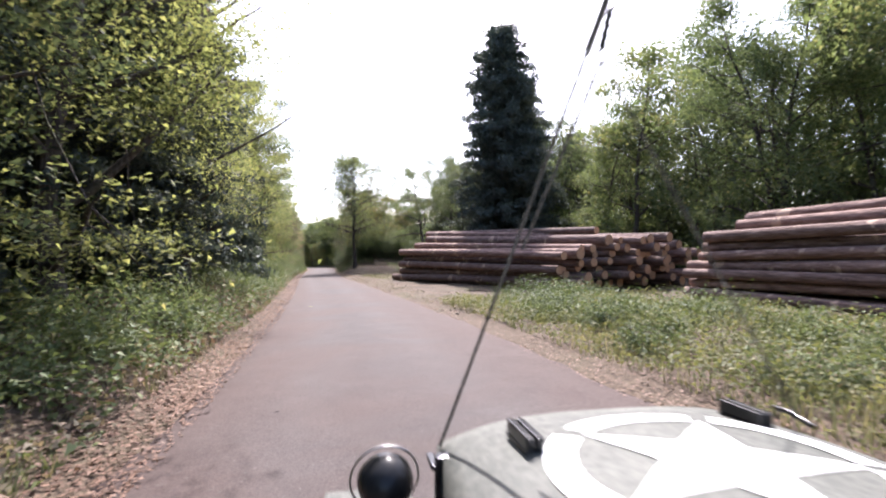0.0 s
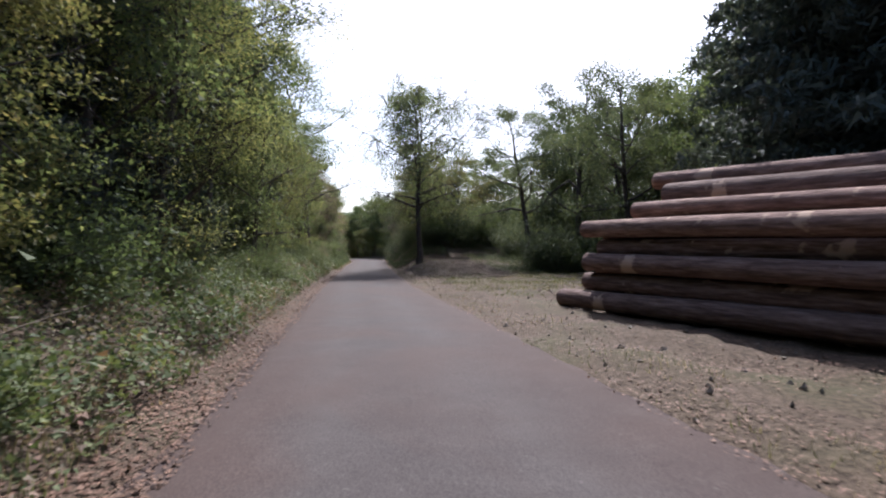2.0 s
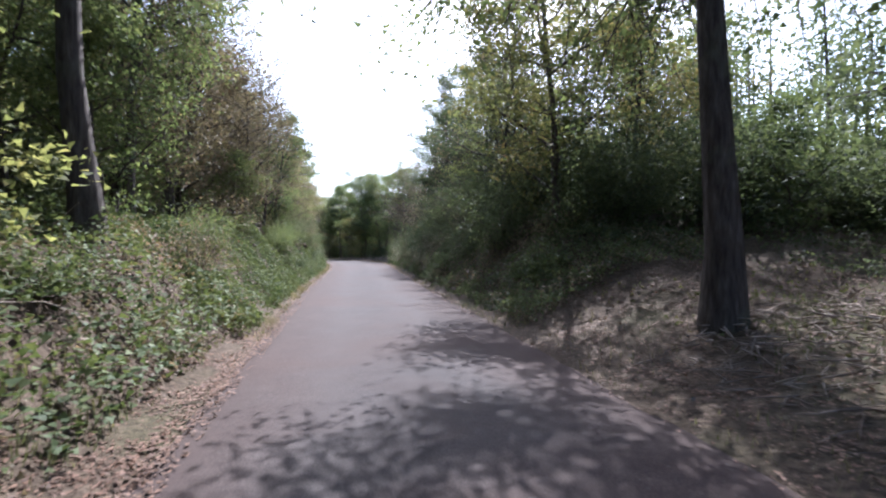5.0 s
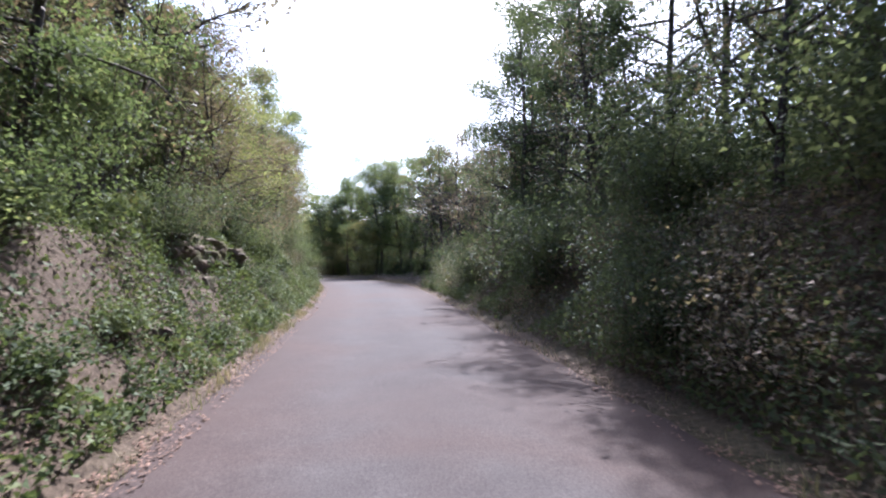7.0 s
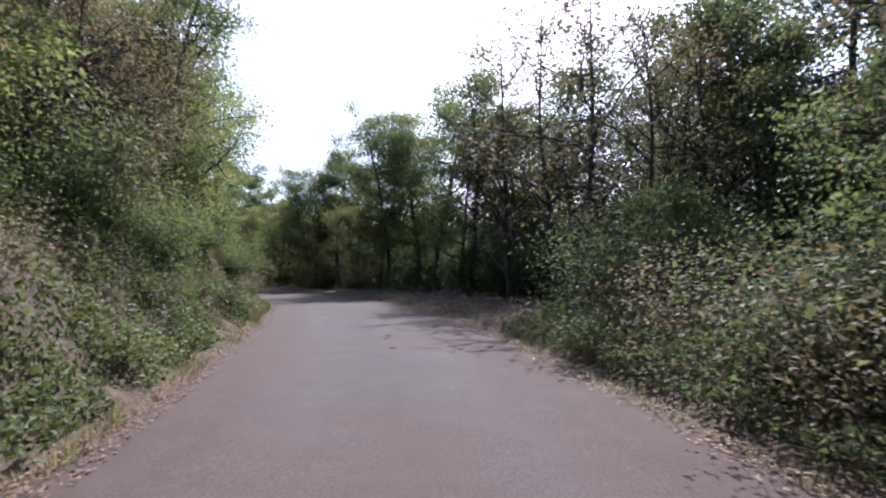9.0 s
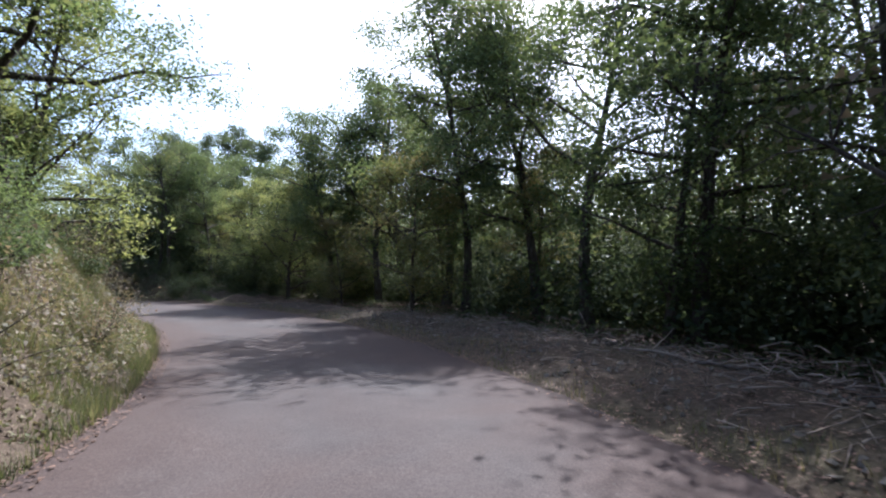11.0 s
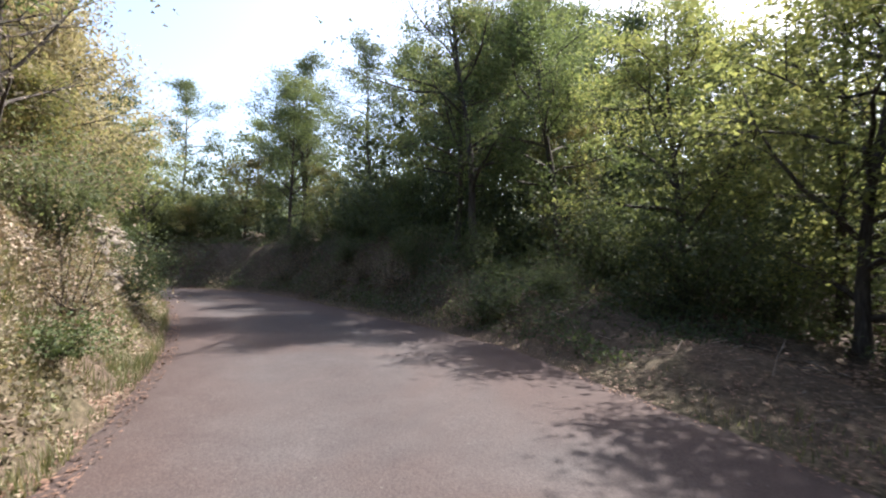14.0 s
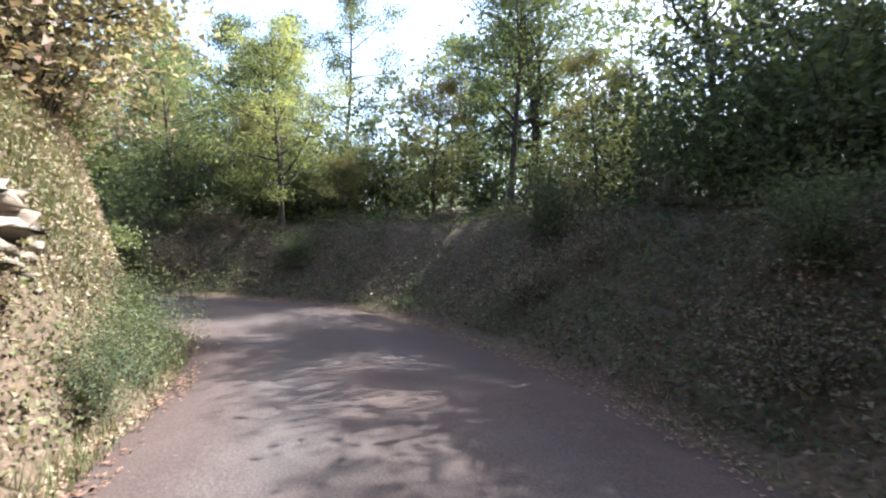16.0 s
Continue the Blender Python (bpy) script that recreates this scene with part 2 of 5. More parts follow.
EDGE_LEFT = ([-40, 0, 30, 47, 55, 62, 72, 90, 100, 110, 116, 124, 137, 144, 150, 160], [1.9, 1.9, 1.85, 1.7, 1.75, 2.0, 2.35, 2.4, 2.75, 2.85, 2.3, 2.15, 2.3, 2.1, 1.7, 1.7])
EDGE_RIGHT = ([-40, 8, 20, 40, 47, 60, 72, 85, 95, 108, 116, 130, 138, 143, 150, 160], [2.6, 2.6, 2.35, 2.1, 2.1, 2.1, 2.0, 2.2, 2.4, 2.7, 2.6, 2.7, 2.9, 2.3, 2.1, 2.0])
HALF = 2.05     # the road's edges lie at this u on both sides, wherever they run


def along(s, u):
    """World x, y at s metres along the road and u metres to its right, u counted so that the road's edges lie at HALF."""
    wide = np.where(np.asarray(u) < 0, lerp(s, *EDGE_LEFT), lerp(s, *EDGE_RIGHT)) - HALF
    u = u + wide * np.clip(np.asarray(u) / HALF, -1, 1)
    x, y = lerp(s, ARC, LINE[:, 0]), lerp(s, ARC, LINE[:, 1])
    tx, ty = lerp(s, ARC, _tan[:, 0]), lerp(s, ARC, _tan[:, 1])
    return x + ty * u, y - tx * u


def heading(s):
    return math.degrees(math.atan2(-float(lerp(s, ARC, _tan[:, 0])), float(lerp(s, ARC, _tan[:, 1]))))


def road_coords(x, y):
    """s and u of world places."""
    x, y = np.atleast_1d(x).astype(float), np.atleast_1d(y).astype(float)
    s, u = np.empty(len(x)), np.empty(len(x))
    for k in range(0, len(x), 20000):
        xs, ys = x[k:k + 20000], y[k:k + 20000]
        d2 = (xs[:, None] - LINE[None, :, 0]) ** 2 + (ys[:, None] - LINE[None, :, 1]) ** 2
        i = d2.argmin(1)
        dx, dy = xs - LINE[i, 0], ys - LINE[i, 1]
        s[k:k + 20000] = ARC[i] + dx * _tan[i, 0] + dy * _tan[i, 1]
        u[k:k + 20000] = dx * _tan[i, 1] - dy * _tan[i, 0]
    edge = np.where(u < 0, lerp(s, *EDGE_LEFT), lerp(s, *EDGE_RIGHT))
    return s, np.where(np.abs(u) < edge, u * HALF / edge, u - np.sign(u) * (edge - HALF))


def wave(x, y, size, seed=0.0):
    """Soft unevenness, about -1 to 1."""
    a, b = x / size + seed, y / size - seed
    return (np.sin(a * 1.7 + 1.3 * np.sin(b * 1.1)) + np.sin(b * 1.9 + 1.7 * np.sin(a * 0.8 + 2)) + np.sin((a + b) * 2.9 + seed)) / 3


def step01(v):
    v = np.clip(v, 0, 1)
    return v * v * (3 - 2 * v)


BANK_LEFT = ([-40, 0, 30, 45, 58, 72, 95, 106, 114, 120, 128, 134, 140, 148, 180], [0.4, 0.5, 0.8, 0.9, 1.5, 2.1, 2.2, 2.4, 2.4, 2.0, 1.7, 1.9, 2.4, 2.9, 2.8])
RUN_LEFT = ([-40, 40, 58, 72, 100, 112, 124, 134, 180], [3.5, 3.0, 2.4, 2.2, 2.0, 1.7, 1.7, 1.5, 1.3])
BANK_RIGHT = ([-40, 54, 61, 67, 88, 96, 104, 134, 141, 147, 180], [0, 0, 0.8, 2.4, 2.4, 0.9, 0.0, -0.3, 0.9, 2.0, 2.0])
RUN_RIGHT = ([-40, 180], [2.6, 2.6])


def height_su(s, u, x, y):
    left, right = -u - HALF - 0.25, u - HALF - 0.25
    hl, hr = lerp(s, *BANK_LEFT), lerp(s, *BANK_RIGHT)
    up_l = hl * step01(left / lerp(s, *RUN_LEFT)) + 0.12 * np.clip(left - 3, 0, 8)
    up_r = hr * step01(right / lerp(s, *RUN_RIGHT)) + lerp(s, [62, 72, 92, 104, 140, 150], [0, 0.08, 0.08, -0.05, -0.04, 0.1]) * np.clip(right - 3, 0, 10)
    berm = 0.26 * np.exp(-((u - 3.9) / 0.8) ** 2) * lerp(s, [96, 104, 138, 146], [0, 1, 1, 0])
    off = np.clip(np.maximum(left, right), 0, 4)
    rough = (0.10 * wave(x, y, 1.1) + 0.05 * wave(x, y, 0.37, 2.0)) * np.minimum(off / 1.2, 1)
    rough += 0.05 * np.clip(off * 3, 0, 1)
    rough += 0.24 * wave(x, y, 1.0, 5.0) * np.clip(off / 1.0, 0, 1) * lerp(s, [60, 68, 104, 112, 126, 138], [0, 0.8, 0.8, 0.5, 0.6, 1])
    bed = -0.05 * (np.maximum(left, right) < -0.2)
    return np.where(u < 0, up_l, up_r) + berm + rough + bed


def ground_z(x, y):
    s, u = road_coords(x, y)
    x, y = np.atleast_1d(x), np.atleast_1d(y)
    return height_su(s, u, x, y)


def spot(s, u):
    """A point on the ground at s, u."""
    x, y = along(s, u)
    return Vector((float(x), float(y), float(ground_z(x, y)[0])))


# ---- building helpers ----


def mesh_of(name, verts, faces, mats, smooth=False, slots=None):
    """A mesh from a vertex array and faces, all of one corner count."""
    me = bpy.data.meshes.new(name)
    verts, faces = np.asarray(verts, np.float32), np.asarray(faces, np.int32)
    me.vertices.add(len(verts))
    me.vertices.foreach_set("co", verts.ravel())
    k = faces.shape[1]
    me.loops.add(faces.size)
    me.loops.foreach_set("vertex_index", faces.ravel())
    me.polygons.add(len(faces))
    me.polygons.foreach_set("loop_start", np.arange(0, faces.size, k, dtype=np.int32))
    me.polygons.foreach_set("loop_total", np.full(len(faces), k, np.int32))
    me.polygons.foreach_set("use_smooth", np.full(len(faces), smooth))
    for m in mats if isinstance(mats, (list, tuple)) else [mats]:
        me.materials.append(m)
    if slots is not None:
        me.polygons.foreach_set("material_index", np.asarray(slots, np.int32))
    me.update()
    me.validate()
    return me


def part(name, bm, mat, parent, label=""):
    """One bmesh as one mesh object under a thing or a part."""
    me = bpy.data.meshes.new(name)
    bm.to_mesh(me)
    bm.free()
    me.materials.append(mat)
    ob = new(name, me)
    ob.parent = parent
    return tagged(ob, label)


def mesh_part(name, me, parent, label=""):
    ob = new(name, me)
    ob.parent = parent
    return tagged(ob, label)


class Tubes:
    """Tapered tubes along lines, gathered into one mesh."""

    def __init__(self):
        self.v, self.f, self.n = [], [], 0

    def add(self, pts, radii, sides=6):
        pts = np.asarray(pts, float)
        d = np.gradient(pts, axis=0)
        d /= np.linalg.norm(d, axis=1)[:, None] + 1e-9
        ref = np.where(np.abs(d[:, 2:]) > 0.9, [[1.0, 0, 0]], [[0, 0, 1.0]])
        a = np.cross(d, ref)
        a /= np.linalg.norm(a, axis=1)[:, None] + 1e-9
        b = np.cross(d, a)
        ang = np.arange(sides) * 2 * np.pi / sides
        ring = a[:, None] * np.cos(ang)[None, :, None] + b[:, None] * np.sin(ang)[None, :, None]
        self.v.append((pts[:, None] + ring * np.asarray(radii, float)[:, None, None]).reshape(-1, 3))
        i = np.arange(len(pts) - 1)[:, None] * sides
        j, k = np.arange(sides)[None], (np.arange(sides)[None] + 1) % sides
        self.f.append(np.stack([i + j, i + k, i + sides + k, i + sides + j], -1).reshape(-1, 4) + self.n)
        self.n += len(pts) * sides

    def mesh(self, name, mat):
        return mesh_of(name, np.concatenate(self.v), np.concatenate(self.f), mat, True)


def leaf_blades(rng, centres, size, long=1.5, spread=0.0, droop=0.0, flat=0.0):
    """A pointed three-cornered leaf at each centre. flat: 1 lies level, 0 any way."""
    n = len(centres)
    centres = centres + rng.normal(0, 1, (n, 3)) * spread
    d = rng.normal(0, 1, (n, 3))
    d[:, 2] = d[:, 2] * (1 - flat) - droop
    d /= np.linalg.norm(d, axis=1)[:, None] + 1e-9
    up = rng.normal(0, 1, (n, 3)) * (1 - flat) + np.array([0, 0, 1.0]) * (0.5 + flat)
    w = np.cross(d, up)
    w /= np.linalg.norm(w, axis=1)[:, None] + 1e-9
    s = (size * rng.uniform(0.6, 1.35, n))[:, None]
    base = centres - d * s * long * 0.4
    v = np.stack([base + w * s * 0.5, centres + d * s * long * 0.6, base - w * s * 0.5], 1)
    return v.reshape(-1, 3), np.arange(3 * n).reshape(-1, 3)


# ---- plants ----


def limb(rng, start, way, length, bend, lift, n=7):
    pts, p, d = [start], np.array(start, float), np.array(way, float)
    for _ in range(n - 1):
        d = d + rng.normal(0, bend, 3) + np.array([0, 0, lift])
        d /= np.linalg.norm(d)
        p = p + d * length / (n - 1)
        pts.append(p)
    return np.array(pts), d


def broadleaf(name, seed, tall, clear, spread, leaves, leaf, mat, limbs=14, girth=0.14, lean=0.06, tuft=0.5, twigs=5, bend=0.16, hang=0.0, flatten=0.55, level=0.3, clump=1.2):
    """A broad-leaved tree: trunk with limbs and twigs, and leaves in tufts on the twigs."""
    rng = np.random.default_rng(seed)
    wood, tips = Tubes(), []
    trunk, _ = limb(rng, np.array([0, 0, -0.3]), np.array([rng.normal(0, lean), rng.normal(0, lean), 1.0]), tall * 0.92, 0.05, 0.05, 12)
    wood.add(trunk, np.linspace(girth, girth * 0.12, 12) * (1 + 0.5 * np.exp(-np.arange(12) * 1.5)), 7)
    for k in range(limbs):
        f = clear + (0.97 - clear) * ((k + rng.uniform(0, 0.9)) / limbs)
        at = f * 11
        i = min(int(at), 10)
        base = trunk[i] + (trunk[i + 1] - trunk[i]) * (at - i)
        shape = math.sin(math.pi * min(1.0, 0.25 + 0.75 * (f - clear) / (1.02 - clear))) ** 0.7
        reach = spread * max(0.25, shape) * rng.uniform(0.6, 1.2)
        ang = k * 2.4 + rng.uniform(-0.5, 0.5)
        way = np.array([math.cos(ang), math.sin(ang), rng.uniform(0.15, 0.9)])
        pts, d = limb(rng, base, way / np.linalg.norm(way), reach, bend, 0.03, 6)
        r0 = girth * (1.05 - f) * 0.55 + 0.008
        wood.add(pts, np.linspace(r0, 0.008, len(pts)), 4)
        for j in range(twigs):
            g = rng.uniform(0.3, 1.0)
            q = pts[min(int(g * 5), 5)]
            w = d + rng.normal(0, 0.75, 3)
            tw, _ = limb(rng, q, w / np.linalg.norm(w), reach * rng.uniform(0.25, 0.5), 0.2, -hang, 3)
            wood.add(tw, np.linspace(0.014, 0.004, 3), 3)
            tips += [tw[-1], tw[1], (tw[1] + tw[2]) / 2]
        tips.append(pts[-1])
    tips = np.array(tips)
    weight = rng.uniform(0.05, 1, len(tips)) ** clump
    pick = rng.choice(len(tips), leaves, p=weight / weight.sum())
    off = rng.normal(0, 1, (leaves, 3)) * np.array([1, 1, flatten]) * tuft
    v, f = leaf_blades(rng, tips[pick] + off, leaf * 1.22, 1.5, 0.0, 0.25, level)
    root = new(name)
    mesh_part("trunk", wood.mesh("trunk", M_BARK), root)
    mesh_part("crown", mesh_of("crown", v, f, mat), root)
    return root


def spruce(name, seed, tall, spread, sprays=90):
    rng = np.random.default_rng(seed)
    wood, vs, fs, n = Tubes(), [], [], 0
    z = np.linspace(-0.3, tall, 10)
    wood.add(np.stack([0 * z, 0 * z, z], -1), np.linspace(0.26, 0.02, 10), 8)
    for k in range(sprays):
        f = (k + rng.uniform(0, 1)) / sprays
        h = tall * (0.06 + 0.92 * f)
        reach = spread * (1.03 - f) ** 0.45 * rng.uniform(0.65, 1.15) + 0.15
        ang = k * 2.4 + rng.uniform(-0.4, 0.4)
        way = np.array([math.cos(ang), math.sin(ang), 0.15])
        pts, _ = limb(rng, np.array([0, 0, h]), way, reach, 0.05, -0.07, 6)
        wood.add(pts, np.linspace(0.03, 0.006, 6), 3)
        m = int(45 + 85 * reach)
        g = rng.uniform(0.12, 1, m) * 5
        i = np.minimum(g.astype(int), 4)
        c = pts[i] + (pts[i + 1] - pts[i]) * (g - i)[:, None]
        side = np.array([-way[1], way[0], 0])
        c = c + side * (rng.normal(0, 0.26, m) * (1.1 - g / 6) * min(reach, 1.6))[:, None] + np.array([0, 0, -1]) * rng.uniform(0, 0.35, m)[:, None]
        v, q = leaf_blades(rng, c, 0.075, 4.2, 0.03, 0.7, 0.2)
        vs.append(v)
        fs.append(q + n)
        n += len(v)
    root = new(name)
    mesh_part("trunk", wood.mesh("trunk", M_BARK), root)
    mesh_part("crown", mesh_of("crown", np.concatenate(vs), np.concatenate(fs), M_NEEDLE), root)
    return root


def bush(name, seed, wide, tall, leaves, leaf, mat, stems=16):
    rng = np.random.default_rng(seed)
    wood, tips = Tubes(), []
    for k in range(stems):
        ang = rng.uniform(0, 6.28)
        way = np.array([math.cos(ang) * rng.uniform(0.2, 1.0) * wide / tall, math.sin(ang) * rng.uniform(0.2, 1.0) * wide / tall, 1.0])
        base = np.array([math.cos(ang), math.sin(ang), 0]) * rng.uniform(0, 0.3) * wide - [0, 0, 0.1]
        pts, _ = limb(rng, base, way / np.linalg.norm(way), tall * rng.uniform(0.6, 1.2), 0.2, -0.04, 6)
        wood.add(pts, np.linspace(0.012, 0.003, 6), 3)
        tips += list(pts[1:])
    tips = np.array(tips)
    pick = rng.integers(0, len(tips), leaves)
    off = rng.normal(0, 1, (leaves, 3)) * np.array([0.2, 0.2, 0.14]) * wide
    c = tips[pick] + off
    c[:, 2] = np.maximum(c[:, 2], 0.02)
    v, f = leaf_blades(rng, c, leaf, 1.35, 0, 0.15, 0.45)
    root = new(name)
    mesh_part("branchwork", wood.mesh("branchwork", M_BARK), root)
    mesh_part("foliage", mesh_of("foliage", v, f, mat), root)
    return root

# ---- ground and road ----


def growing(lo, hi, step, far, rate=1.25):
    mid = list(np.arange(lo, hi, step))
    a, d = [lo], step
    while a[-1] > -far:
        d *= rate
        a.append(a[-1] - d)
    b, d = [hi], step
    while b[-1] < far:
        d *= rate
        b.append(b[-1] + d)
    return np.array(a[:0:-1] + mid + b)


def build_ground():
    gx, gy = growing(-80, 22, 0.46, 2200), growing(-10, 146, 0.46, 2200)
    x, y = np.meshgrid(gx, gy, indexing="ij")
    z = ground_z(x.ravel(), y.ravel())
    far = np.hypot(np.clip(np.maximum(-90 - x, x - 34), 0, None), np.clip(np.maximum(-22 - y, y - 184), 0, None)).ravel()
    z = z * np.clip(1 - far / 60, 0, 1) - 0.02 * np.clip(far, 0, 60)
    v = np.stack([x.ravel(), y.ravel(), z], -1)
    i, j = np.meshgrid(np.arange(len(gx) - 1), np.arange(len(gy) - 1), indexing="ij")
    a = (i * len(gy) + j).ravel()
    f = np.stack([a, a + len(gy), a + len(gy) + 1, a + 1], -1)
    tagged(new("ground", mesh_of("ground", v, f, M_SOIL, True)), "brown forest soil with leaf litter and thin grass", "ground", kind="structure")


def build_road():
    s = np.arange(ARC[0] + 1, ARC[-1] - 1, 0.4)
    us = np.linspace(-HALF - 0.25, HALF + 0.25, 15)
    S, U = np.meshgrid(s, us, indexing="ij")
    edge = np.abs(U) > HALF
    wob = 0.16 * wave(S, U * 0, 2.1) + 0.08 * wave(S, U * 0 + 3, 0.6)
    U2 = U + np.where(edge, np.sign(U) * wob, 0)
    x, y = along(S.ravel(), U2.ravel())
    ruts = -0.02 * (np.exp(-((U - 0.85) / 0.35) ** 2) + np.exp(-((U + 0.75) / 0.35) ** 2))
    z = (0.03 * (1 - (U / HALF) ** 2) + ruts + 0.006 * wave(S, U, 0.8) - 0.06 * (np.abs(U) > HALF + 0.2)).ravel()
    i, j = np.meshgrid(np.arange(len(s) - 1), np.arange(len(us) - 1), indexing="ij")
    a = (i * len(us) + j).ravel()
    f = np.stack([a, a + 1, a + len(us) + 1, a + len(us)], -1)
    me = mesh_of("road", np.stack([x, y, z + 0.012], -1), f, M_ROAD, True)
    at = me.attributes.new("across", "FLOAT", "POINT")
    at.data.foreach_set("value", np.clip(U.ravel() / (2 * HALF) + 0.5, 0, 1).astype(np.float32))
    tagged(new("road", me), "reddish grey compacted gravel forest road", "road", kind="structure")


def build_hill():
    """A wooded ridge far beyond the road's end."""
    ang = np.radians(np.linspace(-175, 175, 240))
    rr = np.array([420, 470, 540, 640, 760, 900.0])
    A, R = np.meshgrid(ang, rr, indexing="ij")
    lift = np.array([-6, 12, 30, 64, 88, 60.0])[None] * (0.75 + 0.25 * wave(A * 9, R * 0, 1.0)) + 2.5 * wave(A * 260, R / 9, 1.0)
    v = np.stack([R * np.sin(A) - 20, R * np.cos(A) + 90, lift], -1).reshape(-1, 3)
    i, j = np.meshgrid(np.arange(239), np.arange(5), indexing="ij")
    a = (i * 6 + j).ravel()
    f = np.stack([a, a + 6, a + 7, a + 1], -1)
    tagged(new("backdrop", mesh_of("backdrop", v, f, M_FAR, True)), "hazy blue-green wooded ridge in the distance", "hill", kind="structure")


build_ground()
build_road()
build_hill()

# ---- log piles ----


def log_mesh(seed, length, r0, r1):
    rng = np.random.default_rng(seed)
    n, sides = 14, 14
    xs = np.linspace(0, length, n)
    bend = 0.05 * np.sin(xs / length * 3 + seed)
    ang = np.arange(sides) * 2 * np.pi / sides
    rad = np.linspace(r0, r1, n)[:, None] * (1 + rng.normal(0, 0.025, (n, sides)))
    v = np.stack([np.repeat(xs[:, None], sides, 1), rad * np.cos(ang) + bend[:, None], rad * np.sin(ang)], -1).reshape(-1, 3)
    i, j = np.arange(n - 1)[:, None] * sides, np.arange(sides)[None]
    k = (j + 1) % sides
    f = np.stack([i + j, i + k, i + sides + k, i + sides + j], -1).reshape(-1, 4)
    bark = mesh_of("bark", v, f, M_LOG, True)
    ends = []
    for q, sgn in ((0, -1), (n - 1, 1)):
        bm = bmesh.new()
        ring = [bm.verts.new(v[q * sides + m] * [1, 0.97, 0.97] + [sgn * 0.012, 0, 0]) for m in range(sides)]
        mid = bm.verts.new((xs[q] + sgn * 0.012, bend[q], 0))
        for m in range(sides):
            a, b = ring[m], ring[(m + 1) % sides]
            bm.faces.new((mid, a, b) if sgn > 0 else (mid, b, a))
        ends.append(bm)
    return bark, ends


def make_log(seed, length, r0, r1, m, label, group):
    root = new("log")
    bark, ends = log_mesh(seed, length, r0, r1)
    mesh_part("bark", bark, root)
    for bm in ends:
        part("sawn_end", bm, M_CUT, root, "pale orange sawn end grain")
    root.matrix_world = m
    return tagged(root, label, "log", group)


def log_pile(seed, far_end, near_end, columns, radius, rise, shear, group, label, slant=0, dip=0.0):
    """A stack of long logs. The road-side bottom log lies from far_end to near_end; columns go back from the road, each with the
    rows that rise gives it; shear: how far the ends step back along the logs for each metre of depth."""
    rng = np.random.default_rng(seed)
    a, b = Vector((*far_end, 0)), Vector((*near_end, 0))
    way = (b - a).normalized()
    length = (b - a).length
    side = Vector((0, 0, 1)).cross(way)
    turn = math.degrees(math.atan2(way.y, way.x))
    z0 = float(np.min(ground_z([a.x, b.x], [a.y, b.y]))) + 0.04
    k = 0
    for j in range(columns):
        for row in range(rise[min(j, len(rise) - 1)]):
            r = radius * rng.uniform(0.8, 1.12)
            off = (j + 0.5 * (row % 2)) * radius * 2.04 + row * radius * 0.25
            z = z0 + radius + row * radius * 1.76
            start = a + side * off - way * (shear * off + rng.uniform(-0.5, 0.5) - 0.14 * row) + Vector((0, 0, z))
            m = Matrix.Translation(start) @ pose(0, 0, 0, 0, rng.uniform(-0.25, 0.25) + dip * row, turn + rng.uniform(-1.3, 1.3)) @ pose(0, 0, 0, rng.uniform(0, 360))
            make_log(seed * 100 + k, length * rng.uniform(0.93, 1.0), r, r * rng.uniform(0.72, 0.92), m, label, group)
            k += 1
    for n in range(slant):
        off = (columns * 0.36 + 2.2 * n) * radius * 2.04
        z = z0 + radius * 0.85 + max(rise) * radius * 1.76
        start = a + side * off - way * (shear * off) + Vector((0, 0, z))
        m = Matrix.Translation(start) @ pose(0, 0, 0, 0, 0.4 - n + dip * max(rise), turn + 2.5 - 5 * n)
        make_log(seed * 100 + 90 + n, length * 0.9, radius * 0.9, radius * 0.7, m, label, group)


PILE_A = ((-3.3, 33.3), (5.25, 19.23))
PILE_B = ((8.3, 15.9), (11.6, 3.4))
log_pile(1, *PILE_A, 12, 0.235, [5, 6, 6, 7, 7, 7, 7, 7, 6, 6, 5, 5], -0.3, "logs of the far stack", "long pine log with reddish bark in a roadside stack", 2, 0.42)
log_pile(2, *PILE_B, 9, 0.165, [7, 7, 8, 8, 9, 8, 7], 0.1, "logs of the near stack", "pine log with flaking pinkish bark in a roadside stack")

